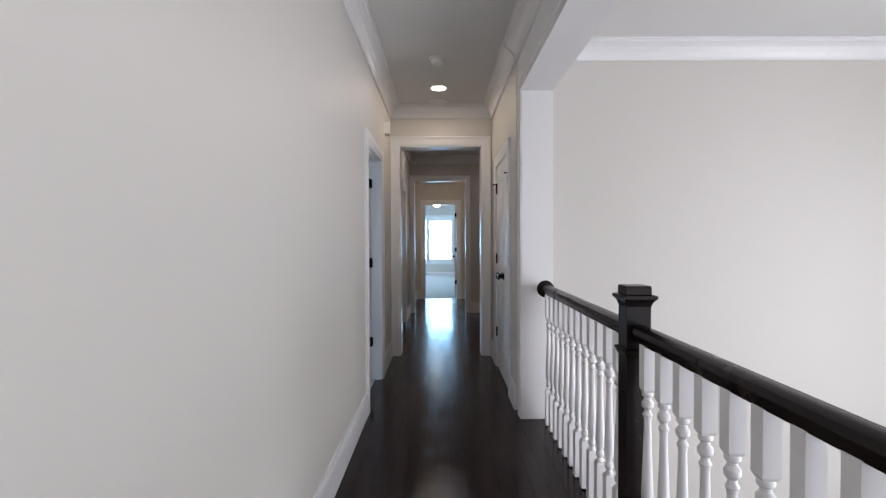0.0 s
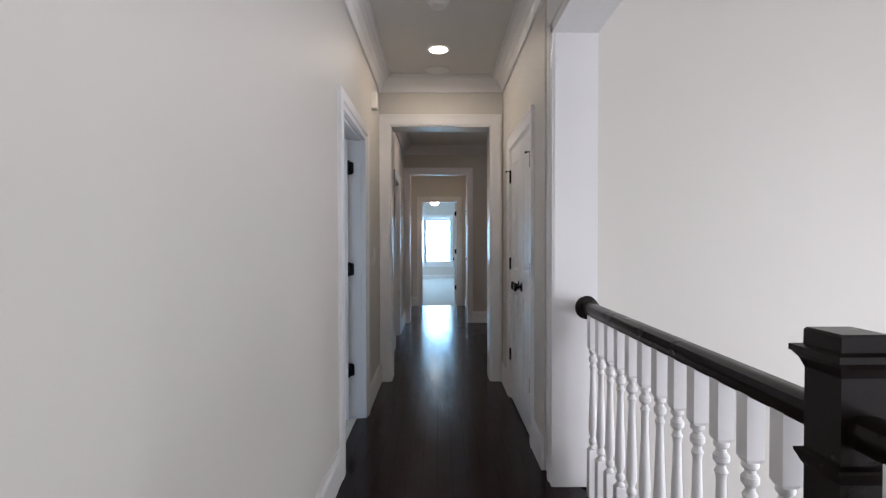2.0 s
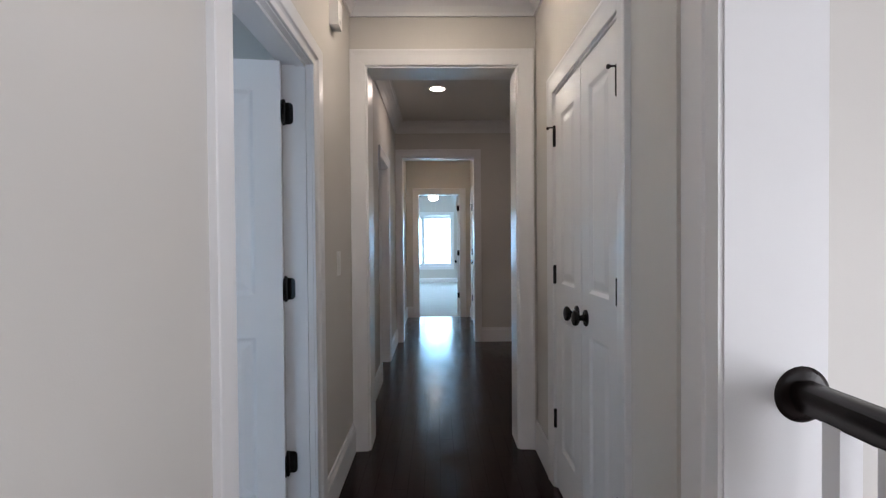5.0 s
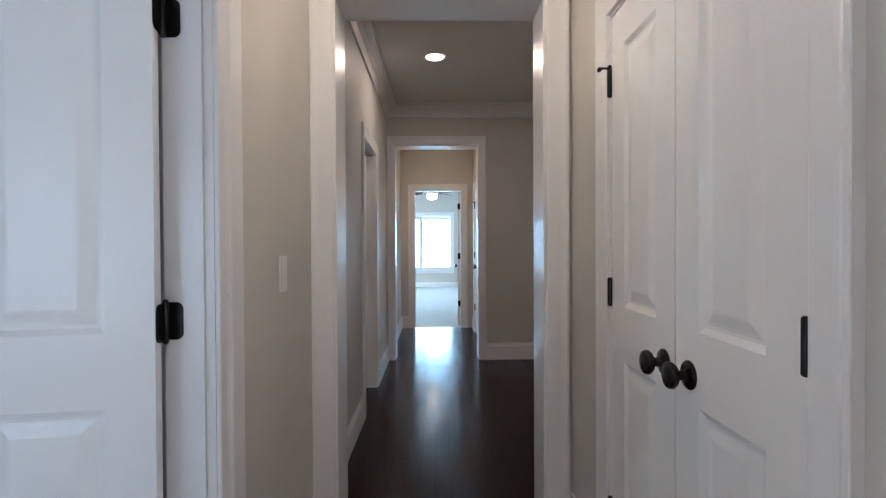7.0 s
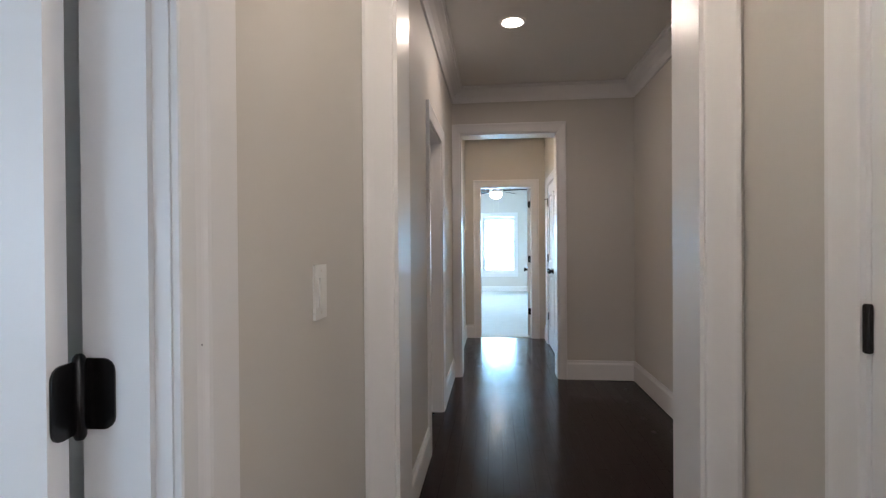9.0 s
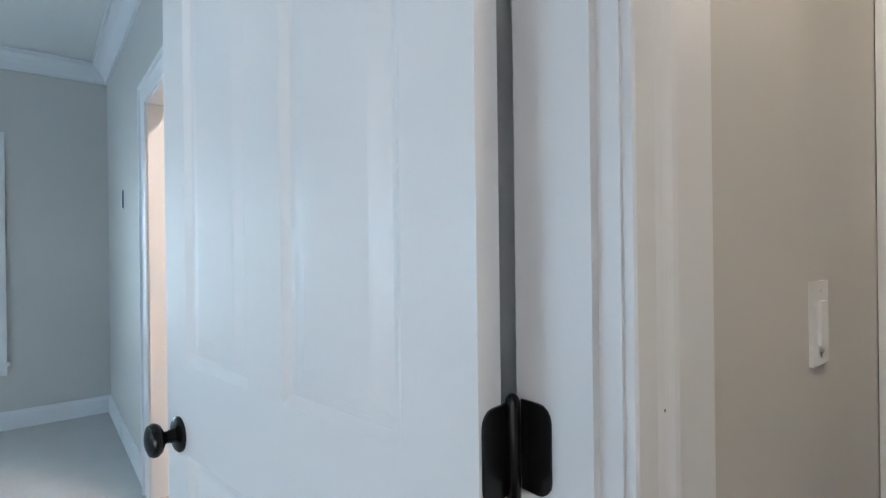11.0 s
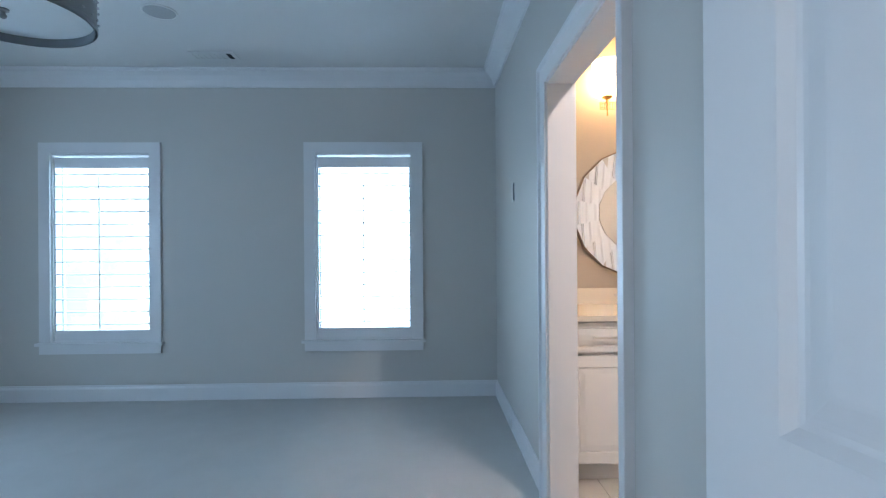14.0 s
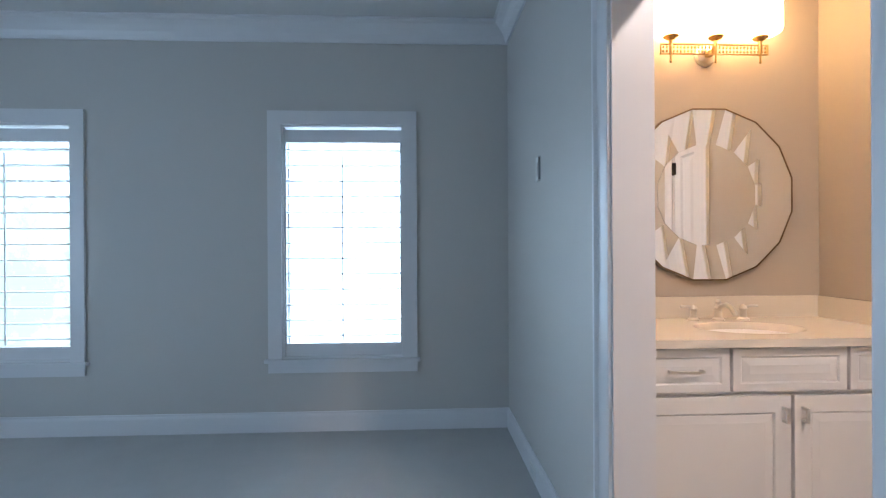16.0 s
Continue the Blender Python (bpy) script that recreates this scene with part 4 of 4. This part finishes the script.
def tube(points, radius, n=10):
    bm = bmesh.new()
    pts = [Vector(p) for p in points]
    rings = []
    for i, p in enumerate(pts):
        t = (pts[min(i + 1, len(pts) - 1)] - pts[max(i - 1, 0)]).normalized()
        s1 = t.orthogonal().normalized() if not rings else (rings_dir - t * rings_dir.dot(t)).normalized()
        rings_dir = s1
        s2 = t.cross(s1)
        rings.append([bm.verts.new(p + radius * (s1 * math.cos(2 * math.pi * k / n) + s2 * math.sin(2 * math.pi * k / n))) for k in range(n)])
    for a, b in zip(rings, rings[1:]):
        for k in range(n):
            bm.faces.new((a[k], a[(k + 1) % n], b[(k + 1) % n], b[k]))
    bm.faces.new(rings[0][::-1])
    bm.faces.new(rings[-1])
    return bm


part("spout", tube([(0.0, 0, 0.045), (0.025, 0, 0.065), (0.06, 0, 0.076), (0.095, 0, 0.066), (0.118, 0, 0.045), (0.122, 0, 0.035)], 0.011), NICKEL, f, smooth=True)
for s_ in (-1, 1):
    h = part("handle", lathe(bmesh.new(), [(0.026, 0), (0.025, 0.006), (0.016, 0.014), (0.013, 0.040), (0.018, 0.052), (0.012, 0.064), (0.004, 0.070)], n=18), NICKEL, f, smooth=True)
    h.location = (0, 0.115 * s_, 0)
    part("lever", tube([(0, 0, 0.058), (0.004, 0.03 * s_, 0.064), (0.006, 0.055 * s_, 0.064), (0.006, 0.062 * s_, 0.064)], 0.0065), NICKEL, h, smooth=True)

# faceted round mirror
mz, my, n_f = 1.465, 5.597, 16
d = thing("wall_mirror", (VX, my, mz), "round wall mirror with a border of angled mirror pieces", "mirror")
RO, RI = 0.398, 0.238


def ngon(r, x, n=n_f, off=0.5):
    return [(x, r * math.cos(2 * math.pi * (k + off) / n), r * math.sin(2 * math.pi * (k + off) / n)) for k in range(n)]


bm = bmesh.new()
a, b = [bm.verts.new(p) for p in ngon(RI, 0.012)], [bm.verts.new(p) for p in ngon(RI, 0.002)]
bm.faces.new(a)
for k in range(n_f):
    bm.faces.new((a[k], a[(k + 1) % n_f], b[(k + 1) % n_f], b[k]))
part("centre_glass", bm, MIRROR, d, "round plain mirror glass")
pi_, po = ngon(RI, 0.0), ngon(RO, 0.0)
for k in range(n_f):
    # each border piece is one flat plate that leans in towards the middle
    k2 = (k + 1) % n_f
    bm = bmesh.new()
    ring = [(pi_[k], 0.009), (pi_[k2], 0.009), (po[k2], 0.033), (po[k], 0.033)]
    face = [bm.verts.new((h_, p[1], p[2])) for p, h_ in ring]
    back = [bm.verts.new((0.001, p[1], p[2])) for p, h_ in ring]
    bm.faces.new(face)
    for q_ in range(4):
        bm.faces.new((face[q_], face[(q_ + 1) % 4], back[(q_ + 1) % 4], back[q_]))
    part("facet", bm, MIRROR, d)
bm = bmesh.new()
rings = [[bm.verts.new(p) for p in ngon(r, x)] for r, x in ((RO + 0.001, 0.0), (RO + 0.001, 0.035), (RO + 0.007, 0.035), (RO + 0.007, 0.0))]
for a, b in zip(rings, rings[1:]):
    for k in range(n_f):
        bm.faces.new((a[k], a[(k + 1) % n_f], b[(k + 1) % n_f], b[k]))
part("edge_frame", bm, material("bronze_edge", (0.20, 0.13, 0.07), 0.35, metal=0.8), d, "thin bronze edge")

# vanity light
d = thing("vanity_light", (VX, 5.597, 2.115), "three-lamp gold vanity light with lit frosted glass shades", "wall light")
part("backplate", lathe(bmesh.new(), [(0.050, 0.0), (0.050, 0.012), (0.044, 0.020), (0.02, 0.024)], "x", (0, 0, 0.000), 28), NICKEL, d, smooth=True)
bm = bmesh.new()
for z in (-0.023, 0.020):
    box(bm, 0.075, 0.083, -0.25, 0.25, z, z + 0.005)
for y in (-0.25, 0.245):
    box(bm, 0.075, 0.083, y, y + 0.005, -0.018, 0.020)
box(bm, 0.02, 0.076, -0.012, 0.012, -0.014, 0.006)
part("bar_frame", bm, BRASS, d)
bm = bmesh.new()
for row in range(2):
    for k in range(30):
        c = Vector((0.080, -0.236 + 0.0163 * k, -0.008 + 0.018 * row))
        bmesh.ops.create_icosphere(bm, subdivisions=1, radius=0.0075, matrix=Matrix.Translation(c) @ Matrix.Diagonal((0.5, 0.8, 1.1, 1)))
beads = part("bead_lattice", bm, BRASS, d, "lattice of gold beads")
beads["kind"] = "stuff"
for y in (-0.207, 0.0, 0.207):
    part("arm", lathe(bmesh.new(), [(0.003, -0.065), (0.006, -0.060), (0.0045, -0.045), (0.0075, 0.0), (0.009, 0.035), (0.034, 0.050), (0.034, 0.055), (0.012, 0.062)], "z", (0.090, y, 0.0), 16), BRASS, d, smooth=True)
    part("shade", lathe(bmesh.new(), [(0.030, 0.062), (0.070, 0.064), (0.084, 0.072), (0.088, 0.084), (0.088, 0.262), (0.080, 0.270)], "z", (0.090, y, 0.0), 28), SHADE, d, "lit frosted glass shade", True)

# ---------------------------------------------------------------- far bedroom
d = thing("ceiling_fan", (-0.17, 14.6, 2.30), "white ceiling fan with dark blades and a lit globe", "ceiling fan")
part("globe", lathe(bmesh.new(), [(0.02, -0.085), (0.08, -0.07), (0.115, -0.03), (0.12, 0.0), (0.09, 0.03)], n=28), GLOBE, d, "lit white glass globe", True)
part("motor", lathe(bmesh.new(), [(0.09, 0.03), (0.14, 0.05), (0.15, 0.10), (0.10, 0.15), (0.03, 0.17)], n=28), PLASTIC, d, smooth=True)
part("downrod", lathe(bmesh.new(), [(0.013, 0.16), (0.013, 0.42)], n=10), PLASTIC, d)
part("canopy", lathe(bmesh.new(), [(0.03, 0.38), (0.07, 0.41), (0.07, 0.44)], n=20), PLASTIC, d, smooth=True)
BLADE = material("dark_fan_blade", (0.035, 0.025, 0.02), 0.6, spot=0.2, spec=0.2)
for k in range(5):
    a = 2 * math.pi * k / 5 - 0.22
    b_ = part("blade", soften(boxes((0.17, 0.74, -0.065, 0.065, 0.078, 0.086), (0.10, 0.20, -0.02, 0.02, 0.086, 0.092)), 0.004), BLADE, d)
    b_.rotation_euler = (radians(14), 0, a)
for s_ in (-1, 1):
    part("pull_chain", lathe(bmesh.new(), [(0.002, -0.40), (0.006, -0.39), (0.006, -0.37), (0.002, -0.36), (0.002, -0.05)], "z", (0.05 * s_, -0.05, 0), 6), NICKEL, d)

# ---------------------------------------------------------------- floor pieces
plank_w = 0.083
meshes = []
for L in (0.9, 1.25, 1.6):
    bm = boxes((0.0003, plank_w - 0.0003, 0.0003, L - 0.0003, -0.0055, 0.0))
    top_e = [e for e in bm.edges if all(v_.co.z > -0.001 for v_ in e.verts)]
    bmesh.ops.bevel(bm, geom=top_e, offset=0.0004, segments=1, affect="EDGES")
    meshes.append((L, mesh_of("plank", bm, FLOOR)))
rng = random.Random(4)
for i in range(18):
    x = -0.66 + plank_w * i
    y = (-2.0 if x < FX - plank_w else 5.86) - rng.random() * 0.7 * (x < FX - plank_w)
    stop = 11.07
    while y < stop - 0.05:
        L, me = rng.choice(meshes)
        if x > 0.6 and 3.97 < y + L and y < 5.86 and x < FX - plank_w:
            if y < 3.9:
                ob = new("plank", me)
                ob.parent = floor_hall
                ob.location, ob.scale = (x, y, 0), (1, (3.969 - y) / L, 1)
            y = 5.86
            continue
        s_ = min(1.0, (stop - y) / L)
        ob = new("plank", me)
        ob.parent = floor_hall
        ob.location, ob.scale = (x, y, 0), (1, s_, 1)
        y += L * s_
tile = soften(boxes((0.002, 0.298, 0.002, 0.298, -0.0035, 0.004)), 0.0015, 1)
tile = mesh_of("tile", tile, TILE)
for i in range(9):
    for j in range(4):
        ob = new("tile", tile)
        ob.parent = floor_bath
        ob.location = (-3.98 + 0.3 * i, BATH_Y + 0.075 + 0.3 * j - 0.05, 0)
# two small dark ovals laid on the carpet
for x, y, turn in ((-3.36, 2.50, 80), (-3.33, 2.81, 95)):
    bm = bmesh.new()
    bmesh.ops.create_cone(bm, cap_ends=True, segments=12, radius1=0.030, radius2=0.024, depth=0.003)
    bmesh.ops.scale(bm, vec=(1, 0.35, 1), verts=bm.verts)
    ob = part("carpet_mark", bm, DRUM, floor_bedroom, "small dark oval mark on the carpet")
    ob.matrix_world = pose(x, y, 0.0045, 0, 0, turn)
